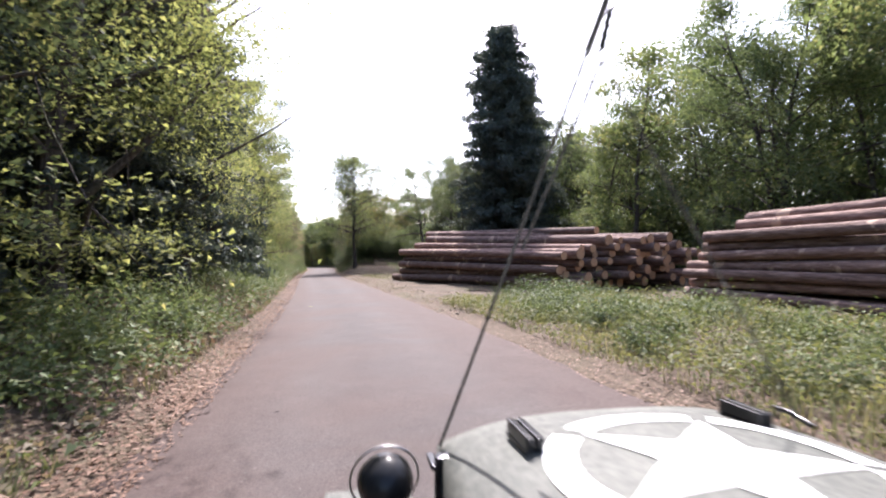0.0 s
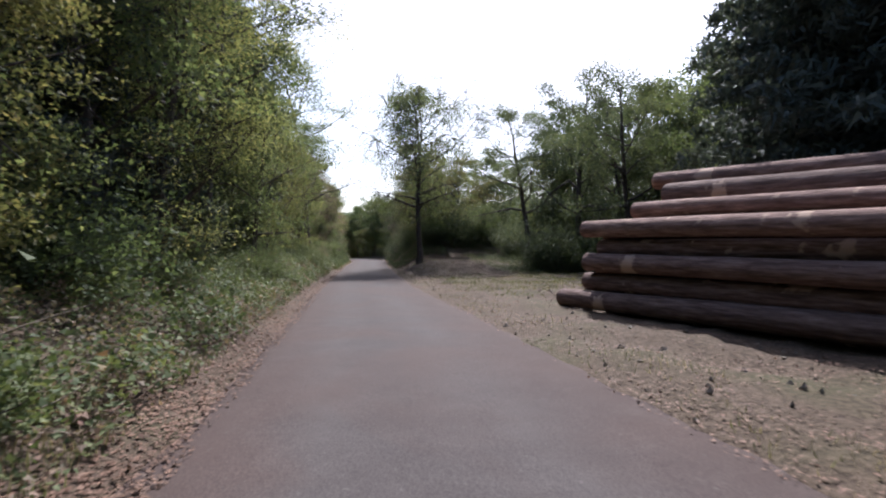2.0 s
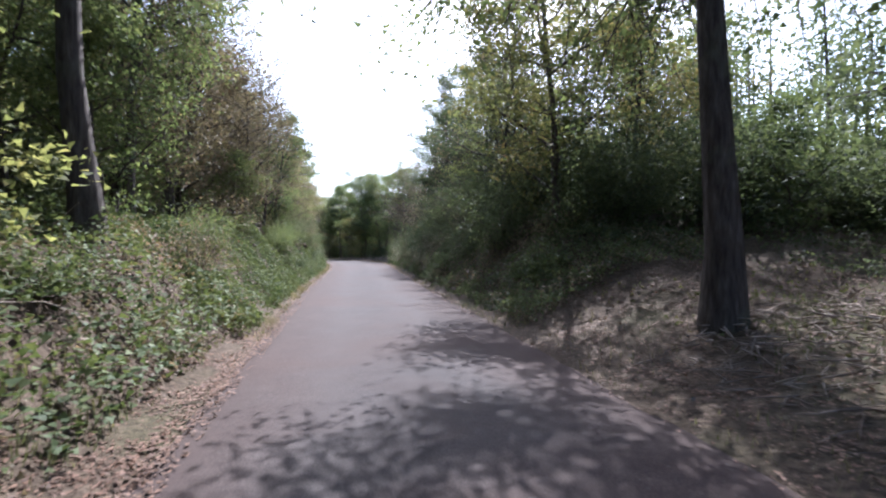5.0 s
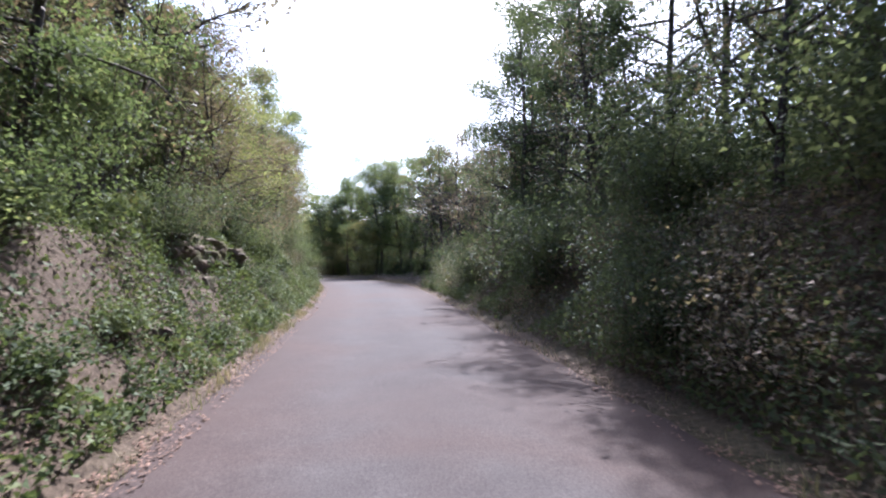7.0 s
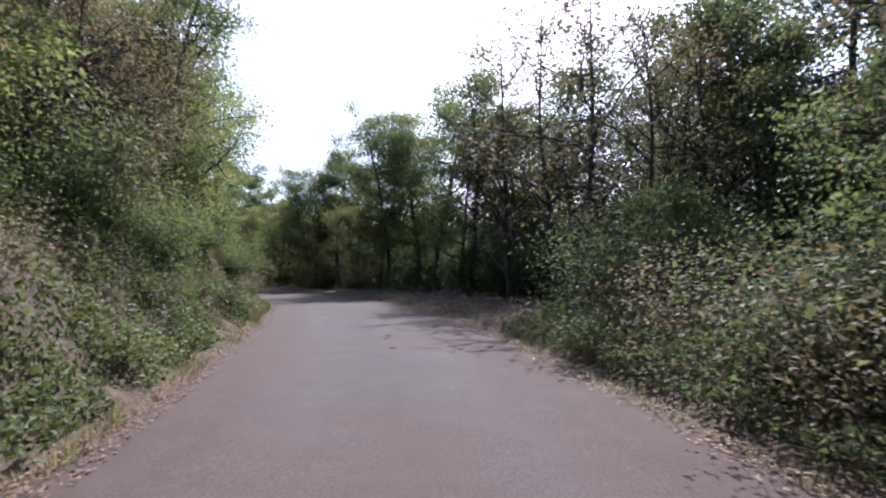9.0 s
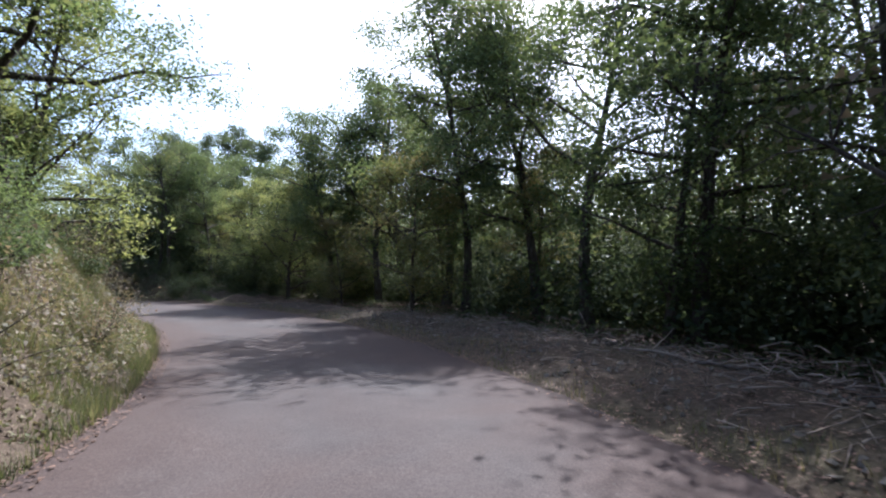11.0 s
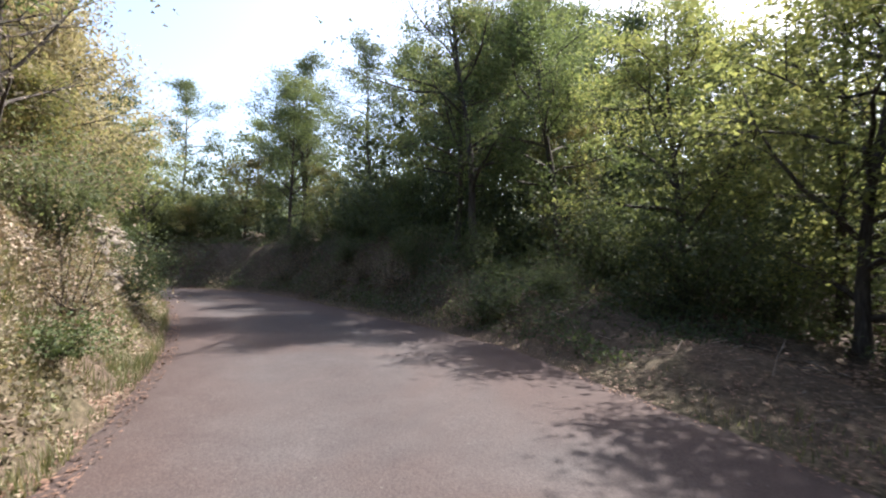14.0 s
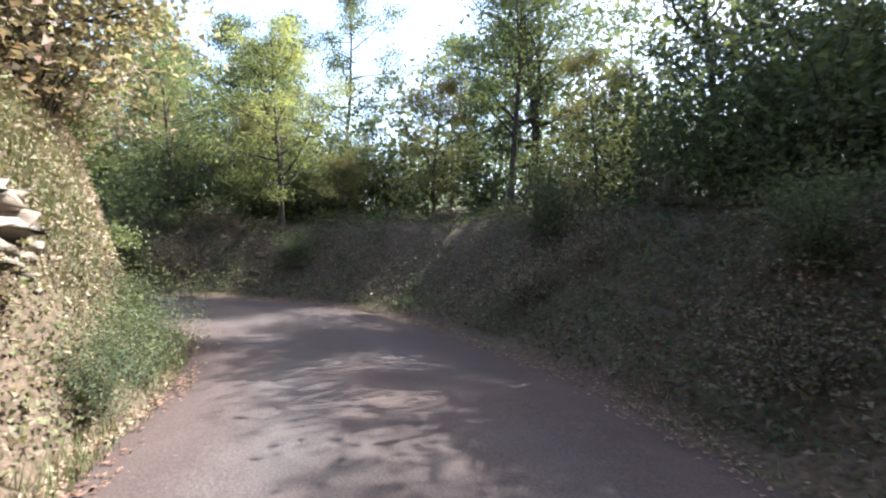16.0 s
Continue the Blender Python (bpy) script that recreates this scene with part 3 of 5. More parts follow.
# ---- trees ----
TREES = {
    "tree_a": lambda: broadleaf("tree", 1, 13, 0.16, 3.3, 21000, 0.056, M_LEAF, limbs=22, twigs=6, tuft=0.34, clump=1.7),
    "tree_b": lambda: broadleaf("tree", 2, 11, 0.1, 3.0, 19000, 0.054, M_LEAF, limbs=22, bend=0.22, tuft=0.34, clump=1.7),
    "tree_c": lambda: broadleaf("tree", 3, 15, 0.2, 3.1, 21000, 0.058, M_LEAF_DARK, limbs=24, tuft=0.34, clump=1.7),
    "tree_d": lambda: broadleaf("tree", 4, 8, 0.08, 2.6, 15000, 0.05, M_LEAF_YELLOW, limbs=18, girth=0.09, tuft=0.31, clump=1.7),
    "tree_e": lambda: broadleaf("slender_tree", 5, 12.5, 0.24, 3.9, 4600, 0.062, M_LEAF_DARK, limbs=18, twigs=8, girth=0.15, tuft=0.3),
    "tree_f": lambda: broadleaf("bare_tree", 6, 9, 0.15, 2.8, 1800, 0.06, M_LEAF_DRY, limbs=18, twigs=10, girth=0.1, tuft=0.3),
    "tree_g": lambda: broadleaf("crooked_tree", 16, 12, 0.3, 4.2, 17000, 0.058, M_LEAF_DARK, limbs=16, twigs=7, girth=0.22, lean=0.16, bend=0.28, tuft=0.34, clump=1.7),
    "oak": lambda: broadleaf("oak_tree", 17, 12, 0.22, 5.0, 42000, 0.06, M_LEAF, limbs=26, twigs=9, girth=0.26, bend=0.2, tuft=0.33, clump=1.7),
    "beech": lambda: broadleaf("beech_tree", 18, 12, 0.08, 4.4, 52000, 0.042, M_LEAF_LIGHT, limbs=30, twigs=9, girth=0.2, bend=0.08, flatten=0.22, tuft=0.5, level=0.65, clump=1.8),
    "birch": lambda: broadleaf("birch_tree", 19, 13, 0.3, 5.2, 40000, 0.048, M_LEAF, limbs=38, twigs=30, girth=0.19, lean=0.01, bend=0.16, hang=0.75, tuft=0.26, clump=1.2),
    "snag": lambda: broadleaf("dead_tree", 23, 13, 0.3, 2.6, 500, 0.05, M_LEAF_DRY, limbs=40, twigs=9, girth=0.2, bend=0.12, hang=0.1, tuft=0.2),
    "golden": lambda: broadleaf("golden_tree", 24, 9, 0.1, 3.4, 18000, 0.056, M_LEAF_LIGHT, limbs=24, twigs=8, girth=0.12, bend=0.2, hang=0.12, tuft=0.33, flatten=0.35, level=0.5, clump=1.7),
    "shade_oak": lambda: broadleaf("oak_tree", 27, 12, 0.3, 3.9, 24000, 0.056, M_LEAF, limbs=22, twigs=8, girth=0.17, bend=0.22, tuft=0.31, clump=1.7),
    "withered": lambda: broadleaf("withered_tree", 28, 6, 0.08, 2.5, 11000, 0.05, M_LEAF_PALE, limbs=20, twigs=7, girth=0.08, bend=0.2, hang=0.1, tuft=0.36),
    "brown": lambda: broadleaf("brown_tree", 33, 9.5, 0.08, 3.0, 15000, 0.045, M_LEAF_DRY, limbs=26, twigs=9, girth=0.1, bend=0.2, tuft=0.36),
    "spruce": lambda: spruce("spruce_tree", 7, 16, 3.7, 290),
    "far_a": lambda: broadleaf("forest_tree", 21, 14, 0.15, 3.2, 9000, 0.092, M_LEAF_DARK, limbs=14, twigs=4, tuft=0.45, clump=1.7),
    "far_b": lambda: broadleaf("forest_tree", 22, 12, 0.12, 3.2, 9000, 0.09, M_LEAF, limbs=14, twigs=4, tuft=0.45, clump=1.7),
    "low": lambda: broadleaf("young_tree", 8, 5, 0.05, 1.8, 8500, 0.048, M_LEAF, girth=0.05, limbs=14, tuft=0.28, clump=1.7),
    "low_y": lambda: broadleaf("young_tree", 9, 4.5, 0.05, 1.7, 8500, 0.046, M_LEAF_YELLOW, girth=0.05, limbs=14, tuft=0.28, clump=1.7),
    "bush": lambda: bush("bush", 10, 1.3, 1.5, 5200, 0.045, M_LEAF),
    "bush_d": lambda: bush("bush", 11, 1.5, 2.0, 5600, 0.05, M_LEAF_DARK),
    "bramble": lambda: bush("bramble_bush", 12, 1.1, 0.8, 3000, 0.047, M_BRAMBLE),
    "bramble_b": lambda: bush("bramble_bush", 13, 0.8, 0.6, 2000, 0.044, M_BRAMBLE),
    "dry": lambda: bush("dry_bush", 14, 1.2, 1.4, 2600, 0.042, M_LEAF_DRY, 26),
}
LABELS = {
    "brown": "small bushy tree with brownish withered leaves on the bank",
    "tree_a": "leafy green broad-leaved tree at the forest edge", "tree_b": "leafy green tree with crooked limbs at the forest edge",
    "tree_c": "tall dark green broad-leaved tree in the forest", "tree_d": "small tree with yellowing late-summer leaves",
    "tree_e": "thinly leaved slender tree with open crown", "tree_f": "almost bare tree with a few dry leaves",
    "beech": "beech with layered light green leaves overhanging the road", "birch": "tall birch with thin drooping twigs beside the road",
    "far_a": "tall dark green tree inside the forest", "far_b": "green broad-leaved tree inside the forest",
    "tree_g": "crooked dark tree with bent limbs beside the clearing", "oak": "spreading green oak on the bank above the road",
    "shade_oak": "tall oak with a high green crown at the road's outer edge", "withered": "small tree with dense pale withered leaves on the sunlit bank", "snag": "dark dead conifer with bare grey branches", "golden": "tree with backlit yellow-green leaves overhanging the road",
    "spruce": "tall dark blue-green spruce with drooping branches", "low": "young green sapling tree on the roadside bank",
    "low_y": "young sapling tree with yellow-green leaves", "bush": "dense green bush on the roadside bank",
    "bush_d": "dark green shady bush under the trees", "bramble": "sprawling bramble with bright green leaves",
    "bramble_b": "low bramble with bright green leaves beside the road", "dry": "brown dry bush with withered leaves",
}
_made = {}


def plant(kind, x, y, scale=1.0, turn=0.0, lean=0.0, sink=0.0):
    m = Matrix.Translation((x, y, float(ground_z(x, y)[0]) - sink)) @ pose(0, 0, 0, lean, 0, turn)
    if kind not in _made:
        ob = _made[kind] = tagged(TREES[kind](), LABELS[kind], "spruce" if kind == "spruce" else "bush" if "b" == kind[0] or kind == "dry" else "tree", LABELS[kind].split(" ")[-1] and "plants along the road")
        ob.scale = (scale,) * 3
        ob.matrix_basis = m @ Matrix.Scale(scale, 4)
        return ob
    ob = copy_thing(_made[kind], m)
    ob.scale = (scale,) * 3
    return ob


PLACED = []


def scatter(rng, s0, s1, u0, u1, every, kinds, lo=0.8, hi=1.2, gap=1.6, lean=3):
    """Plants at random between s0..s1 along and u0..u1 across, one for each so many square metres."""
    n = int(abs((s1 - s0) * (u1 - u0)) / every)
    tries = 0
    while n > 0 and tries < 4000:
        tries += 1
        s, u = rng.uniform(s0, s1), rng.uniform(min(u0, u1), max(u0, u1))
        x, y = (float(v) for v in along(s, u))
        rs, ru = road_coords(x, y)
        if abs(ru[0]) < min(abs(u0), abs(u1)) - 0.2:
            continue
        if any((x - a) ** 2 + (y - b) ** 2 < (gap * g) ** 2 for a, b, g in PLACED):
            continue
        PLACED.append((x, y, 1.0))
        plant(kinds[int(rng.integers(len(kinds)))], x, y, rng.uniform(lo, hi), rng.uniform(0, 360), rng.normal(0, lean))
        n -= 1


R = np.random.default_rng(5)
# single trees that stand out
for kind, s, u, k in (("withered", 151.5, -4.8, 1.1), ("withered", 154.5, -4.5, 1.1), ("withered", 158, -4.2, 1.0), ("golden", 126.8, -4.8, 1.05), ("withered", 149.5, -5.4, 1.2), ("shade_oak", 141, 6.4, 0.72), ("shade_oak", 144.8, 6.0, 0.7), ("spruce", 37, -8.6, 1.0), ("spruce", 42.5, -9.2, 1.05), ("tree_c", 92.5, 6.4, 0.85), ("tree_c", 95.5, 7.6, 0.9), ("tree_c", 98.5, 6.6, 0.85), ("tree_a", 94, 9.4, 0.95), ("tree_c", 101, 8.2, 0.85), ("golden", 115.5, -6.4, 0.95), ("oak", 112.5, -8.0, 0.8), ("shade_oak", 117.2, 7.8, 1.1), ("bush_d", 148.8, -2.45, 0.36), ("bramble_b", 82.4, -2.8, 0.6), ("bramble_b", 84.6, -2.7, 0.55), ("bramble_b", 86.4, -2.7, 0.6), ("bramble", 87.4, -3.2, 0.8), ("tree_c", 80.5, 6.6, 0.75), ("tree_c", 84.2, 6.2, 0.8), ("tree_c", 88.0, 6.4, 0.8), ("bush_d", 149.7, -2.4, 0.42), ("bush_d", 150.7, -2.45, 0.42), ("bush_d", 151.8, -2.6, 0.45), ("shade_oak", 119.8, 7.6, 1.12), ("shade_oak", 122.4, 8.6, 1.15), ("shade_oak", 125.2, 7.8, 1.12), ("shade_oak", 127.6, 9.2, 1.15), ("shade_oak", 130.4, 8.0, 1.08), ("shade_oak", 132.4, 6.9, 0.9), ("oak", 131.5, 10.7, 1.05), ("tree_c", 144, 9.0, 0.7), ("low", 156, -3.3, 0.8), ("low_y", 158.5, -3.2, 0.8), ("dry", 160.5, -2.9, 1.4), ("bush_d", 162.5, -2.9, 1.4), ("bush_d", 162, 3.2, 1.4), ("bush_d", 165, 3.2, 1.6),
                      ("snag", 13.2, -4.4, 1.15), ("spruce", 11.2, -6.6, 0.9), ("spruce", 14.2, -6.0, 0.95), ("spruce", 17.6, -6.4, 1.0), ("spruce", 8.4, -8.6, 0.95), ("beech", 8.6, -5.2, 1.1), ("beech", 12.6, -4.9, 0.85), ("beech", 5.0, -7.2, 1.0), ("spruce", 29.0, -9.4, 1.0), ("spruce", 33.5, -8.6, 1.0), ("low", 24.5, -5.2, 1.1), ("tree_d", 27.5, -5.6, 0.8), ("beech", 35.5, -5.6, 0.95),
                      ("spruce", 23, -12.5, 1.1), ("spruce", 28, -11.6, 1.1), ("spruce", 17, -12.8, 1.1), ("tree_e", 31.2, 21.5, 1.35), ("tree_b", 29.4, 24.5, 1.6), ("tree_a", 27, 26, 1.3), ("tree_b", 24.0, 26.5, 1.55), ("tree_e", 21, 25, 1.4), ("tree_a", 33, -6.0, 1.15), ("tree_c", 39, -6.0, 1.1),
                      ("golden", 56.5, -5.9, 1.0), ("tree_a", 58.5, -6.2, 1.0), ("tree_a", 66, -5.6, 0.95), ("brown", 69.4, -5.6, 1.0), ("brown", 72.2, -6.4, 1.1), ("brown", 75.0, -5.6, 1.0), ("brown", 78.2, -6.2, 1.0), ("brown", 81.6, -6.6, 0.95), ("tree_a", 86, -6.2, 0.8),
                      ("oak", 124.5, -5.0, 1.0), ("oak", 121.5, -7.4, 0.95), ("oak", 139.5, -5.6, 0.8), ("golden", 136.5, -7.0, 1.0), ("golden", 134.6, 9.6, 1.15), ("golden", 137.0, 9.0, 0.95), ("golden", 135.6, 6.6, 0.9), ("golden", 138.4, 6.8, 0.85), ("tree_a", 146.5, 8.6, 0.75), ("tree_a", 154, 6.8, 0.7), ("golden", 92.5, -5.4, 0.75), ("tree_f", 86.5, -6.2, 1.4), ("tree_c", 88.0, -7.6, 0.8), ("golden", 96, -5.8, 0.9), ("withered", 152.8, -5.8, 1.4), ("tree_d", 155.5, -4.9, 0.8), ("tree_d", 158.5, -4.4, 0.8), ("dry", 153.5, -4.0, 1.5), ("dry", 156, -3.8, 1.6), ("dry", 151.0, -4.6, 1.6), ("far_a", 170, 4.2, 0.55), ("far_a", 174, -3.8, 0.55), ("far_a", 178, 4.0, 0.55), ("far_a", 166, 5.6, 0.6), ("tree_a", 161, 5.2, 0.6), ("golden", 158, 4.6, 0.8), ("golden", 70.5, 7.4, 0.95), ("golden", 74, 6.0, 0.9), ("tree_a", 127.5, 9.2, 0.85), ("tree_d", 66, 4.8, 1.25), ("tree_d", 68.5, 8.6, 1.1), ("tree_f", 107, 6.4, 1.4), ("tree_f", 109.5, 7.2, 1.45), ("tree_f", 112.0, 6.4, 1.4), ("golden", 113.0, -4.8, 1.1), ("tree_b", 110.4, -5.4, 1.0), ("tree_b", 117.5, 7.4, 0.9), ("tree_d", 123, 9.2, 0.9),
                      ("tree_d", 128, 9.4, 0.9), ("tree_d", 125.5, 5.6, 0.9), ("tree_f", 80, 6.8, 1.3), ("tree_f", 75, 8, 1.35), ("tree_f", 85, 8.2, 1.25), ("tree_f", 69, -7.2, 1.3), ("tree_f", 75, -7.4, 1.3), ("tree_f", 82, -7.6, 1.25), ("tree_e", 143, 5.4, 0.85), ("tree_c", 147.5, 8.6, 0.72), ("tree_c", 151, 8.0, 0.72), ("tree_c", 154.6, 9.2, 0.78), ("tree_c", 158, 8.2, 0.72), ("spruce", 46.5, -8.4, 0.95), ("spruce", 51.0, -8.0, 0.95), ("spruce", 55.2, -8.6, 1.0), ("oak", 149, 9.4, 0.75), ("tree_g", 154, 8.2, 0.8)):
    x, y = along(s, u)
    PLACED.append((float(x), float(y), 1.4))
    plant(kind, float(x), float(y), k, 40 * s)
for kind, x, y, k, turn in (("spruce", 4.3, 35.6, 1.17, 0), ("spruce", 5.8, 40.5, 1.05, 70), ("spruce", 14.2, 57.5, 1.0, 160), ("birch", -11.4, 58.0, 1.18, 20), ("tree_g", -3.2, 59.0, 1.1, 0), ("tree_g", 0.2, 57.0, 1.15, 130), ("tree_g", 3.4, 60.5, 1.2, 250), ("tree_e", -20.2, 58.4, 1.35, 0)):
    PLACED.append((x, y, 1.6))
    plant(kind, x, y, k, turn)
WOODS = ["far_a", "far_b", "far_a"]
EDGE = ["tree_b", "low", "tree_d", "low_y", "tree_a"]
scatter(R, -8, 64, -9.0, -5.0, 9, EDGE + ["tree_b", "tree_c", "tree_c"], 0.7, 1.1, 1.5)
scatter(R, -2, 60, -15, -9, 22, WOODS, 0.9, 1.25, 1.8)
scatter(R, 63, 74, 5.5, 12, 14, ["tree_d", "low_y", "low"], 0.6, 0.9, 1.6)
scatter(R, 46, 66, 14, 24, 16, WOODS + ["tree_g", "tree_e"], 0.85, 1.15, 1.8)
scatter(R, 4, 50, 17, 26, 14, ["tree_a", "tree_e", "tree_b", "far_b"], 1.0, 1.3, 1.8)
scatter(R, 64, 108, -8.5, -4.2, 7, ["tree_f", "brown", "tree_b", "low", "brown", "tree_f"], 0.6, 1.0, 1.3)
scatter(R, 64, 108, -15, -8.5, 17, WOODS, 0.7, 1.1, 1.8)
scatter(R, 68, 104, 4.6, 9, 8, ["tree_f", "tree_e", "low", "tree_f"], 0.6, 0.95, 1.4)
scatter(R, 66, 104, 9, 16, 17, WOODS + ["tree_e", "tree_e"], 0.5, 0.8, 1.8)
scatter(R, 104, 130, 6.5, 10.5, 13, ["tree_e", "tree_b", "tree_f", "tree_e"], 0.75, 1.0, 1.4)
scatter(R, 130, 160, 5.4, 9.5, 9, ["tree_d", "low", "low_y", "tree_d", "tree_e"], 0.5, 0.72, 1.3)
scatter(R, 102, 121, 9.0, 17, 10, WOODS + ["tree_e", "tree_e"], 0.8, 1.05, 1.8)
scatter(R, 122, 128, 9.5, 17, 10, WOODS, 0.5, 0.7, 1.8)
scatter(R, 128, 140, 9.5, 17, 9, WOODS + ["far_b"], 0.48, 0.68, 1.8)
scatter(R, 140, 150, 9.5, 17, 8, WOODS + ["far_b"], 0.7, 0.9, 1.8)
scatter(R, 150, 168, 9.5, 17, 11, WOODS + ["far_b"], 0.65, 0.9, 1.8)
scatter(R, 128, 136, -9, -4.8, 8, ["low", "low_y", "tree_d", "tree_a"], 0.6, 1.0, 1.3)
scatter(R, 136, 178, -6.2, -4.3, 4.5, ["low_y", "tree_d", "tree_f", "dry", "low"], 0.75, 1.15, 1.0)
scatter(R, 136, 178, -10, -6.2, 9, ["tree_d", "low", "tree_a", "tree_f"], 0.8, 1.1, 1.3)
scatter(R, 166, 222, -9, -4.2, 8, EDGE, 0.6, 0.8, 1.4)
scatter(R, 160, 222, 4.2, 10, 8, EDGE, 0.5, 0.75, 1.4)
# bushes on the banks
scatter(R, -4, 62, -5.2, -3.4, 4, ["bramble", "bush", "bramble_b", "bramble"], 0.6, 1.1, 0.8)
scatter(R, -4, 62, -8.5, -5.2, 7, ["bush_d", "bush"], 0.8, 1.5, 1.0)
scatter(R, 62, 110, -4.8, -3.4, 2.4, ["bramble", "bush", "bush_d", "dry"], 0.6, 1.1, 0.75)
scatter(R, 62, 110, -3.4, -2.7, 3.0, ["bramble_b"], 0.6, 1.0, 0.6)
scatter(R, 64, 102, 2.9, 5.4, 2.6, ["bush_d", "bush_d", "dry", "bramble"], 0.6, 1.15, 0.75)
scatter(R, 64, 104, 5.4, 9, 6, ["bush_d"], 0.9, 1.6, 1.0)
scatter(R, 3, 14.5, 3.2, 9, 2.6, ["bramble", "bramble_b", "bramble_b"], 0.6, 1.1, 0.7)
scatter(R, 50, 68, 11, 20, 5, ["bush_d"], 0.9, 1.6, 1.0)
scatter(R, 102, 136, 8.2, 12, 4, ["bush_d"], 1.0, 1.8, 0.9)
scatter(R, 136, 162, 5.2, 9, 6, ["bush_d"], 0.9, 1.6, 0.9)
scatter(R, 106, 124, -4.6, -2.8, 1.7, ["bramble_b", "dry", "bramble", "bush", "bramble"], 0.5, 0.95, 0.6)
scatter(R, 117, 136, -5.4, -3.2, 5, ["bramble_b", "dry"], 0.4, 0.7, 0.75)
scatter(R, 139, 162, 2.9, 5.4, 2.0, ["bush_d", "bush_d", "bramble", "dry"], 0.35, 0.7, 0.6)
scatter(R, 136, 165, -4.4, -2.7, 3.4, ["bramble_b", "dry", "bramble", "bush_d"], 0.45, 0.8, 0.75)

# ---- far woods, undergrowth, grass and leaf litter ----


def deep_woods(seed, name, s0, s1, u0, u1, every, low, high, leaf, mat, label):
    """The wood behind the first trees: tall and low clumps of foliage on thin trunks, too many to count."""
    rng = np.random.default_rng(seed)
    n = int(abs((s1 - s0) * (u1 - u0)) / every)
    s, u = rng.uniform(s0, s1, n), rng.uniform(min(u0, u1), max(u0, u1), n)
    x, y = along(s, u)
    z = ground_z(x, y)
    _, ru = road_coords(x, y)
    keep = np.abs(ru) > (min(abs(u0), abs(u1)) - 1 if u0 * u1 > 0 else -1)
    x, y, z = x[keep], y[keep], z[keep]
    wood, cs = Tubes(), []
    for a, b, c in zip(x, y, z):
        h = rng.uniform(low, high)
        wood.add([(a, b, c - 0.3), (a + rng.normal(0, 0.3), b + rng.normal(0, 0.3), c + h * 0.9)], [0.13, 0.04], 5)
        m = 650
        f = rng.uniform(0.02, 1, m)
        rad = h * 0.24 * np.sqrt(np.clip(1.08 - f, 0, 1)) + 0.4
        clump = rng.normal(0, 1, (9, 3)) * [0.5, 0.5, 0.05]
        pick = clump[rng.integers(0, 9, m)]
        ang, q = rng.uniform(0, 6.28, m), np.sqrt(rng.uniform(0, 1, m))
        cs.append(np.stack([a + (np.cos(ang) * q + pick[:, 0]) * rad, b + (np.sin(ang) * q + pick[:, 1]) * rad, c + f * h + pick[:, 2] * h], -1))
    v, f = leaf_blades(rng, np.concatenate(cs), leaf * 0.58, 1.3, 0.1, 0.1, 0.2)
    root = tagged(new(name), label, "woods", kind="stuff")
    mesh_part("trunks", wood.mesh("trunks", M_BARK), root)
    mesh_part("foliage", mesh_of("foliage", v, f, mat), root)


deep_woods(31, "deep_woods", -20, 110, -34, -13, 11, 9, 16, 0.36, M_LEAF_DARK, "dark green wood behind the roadside trees")
deep_woods(32, "deep_woods", 0, 110, 20, 40, 11, 9, 14, 0.36, M_LEAF_DARK, "dark green wood behind the log stacks")
deep_woods(33, "deep_woods", 100, 225, 14, 34, 10, 5.5, 8.5, 0.36, M_LEAF_DARK, "dark green wood outside the bend")
deep_woods(34, "deep_woods", 112, 225, -24, -9.5, 12, 5, 8, 0.34, M_LEAF, "green wood above the inner bank of the bend")


deep_woods(49, "deep_woods", 222, 240, -16, 16, 8, 8, 13, 0.36, M_LEAF_DARK, "dark wood closing the road's far end")


def clumps(x, y, size, seed):
    return np.clip(0.5 + 0.75 * wave(x, y, size, seed) + 0.35 * wave(x, y, size * 0.31, seed + 4), 0, 1)


def tall_thicket(seed, s0, s1, u0, u1, tall):
    """Saplings and lower boughs that close the view between the trunks."""
    rng = np.random.default_rng(seed)
    n = int(abs((s1 - s0) * (u1 - u0)) * 80)
    s, u = rng.uniform(s0, s1, n), rng.uniform(min(u0, u1), max(u0, u1), n)
    x, y = along(s, u)
    _, ru = road_coords(x, y)
    k = clumps(x, y, 4.5, seed)
    keep = np.abs(ru) > min(abs(u0), abs(u1)) - 0.5
    x, y, k = x[keep], y[keep], k[keep]
    z = ground_z(x, y) + tall * (0.35 + 0.65 * k) * rng.uniform(0, 1, len(x)) ** 0.8
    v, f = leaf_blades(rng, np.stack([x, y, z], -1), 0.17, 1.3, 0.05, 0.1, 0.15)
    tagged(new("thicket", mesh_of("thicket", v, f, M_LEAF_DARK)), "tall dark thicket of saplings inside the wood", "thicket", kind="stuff")


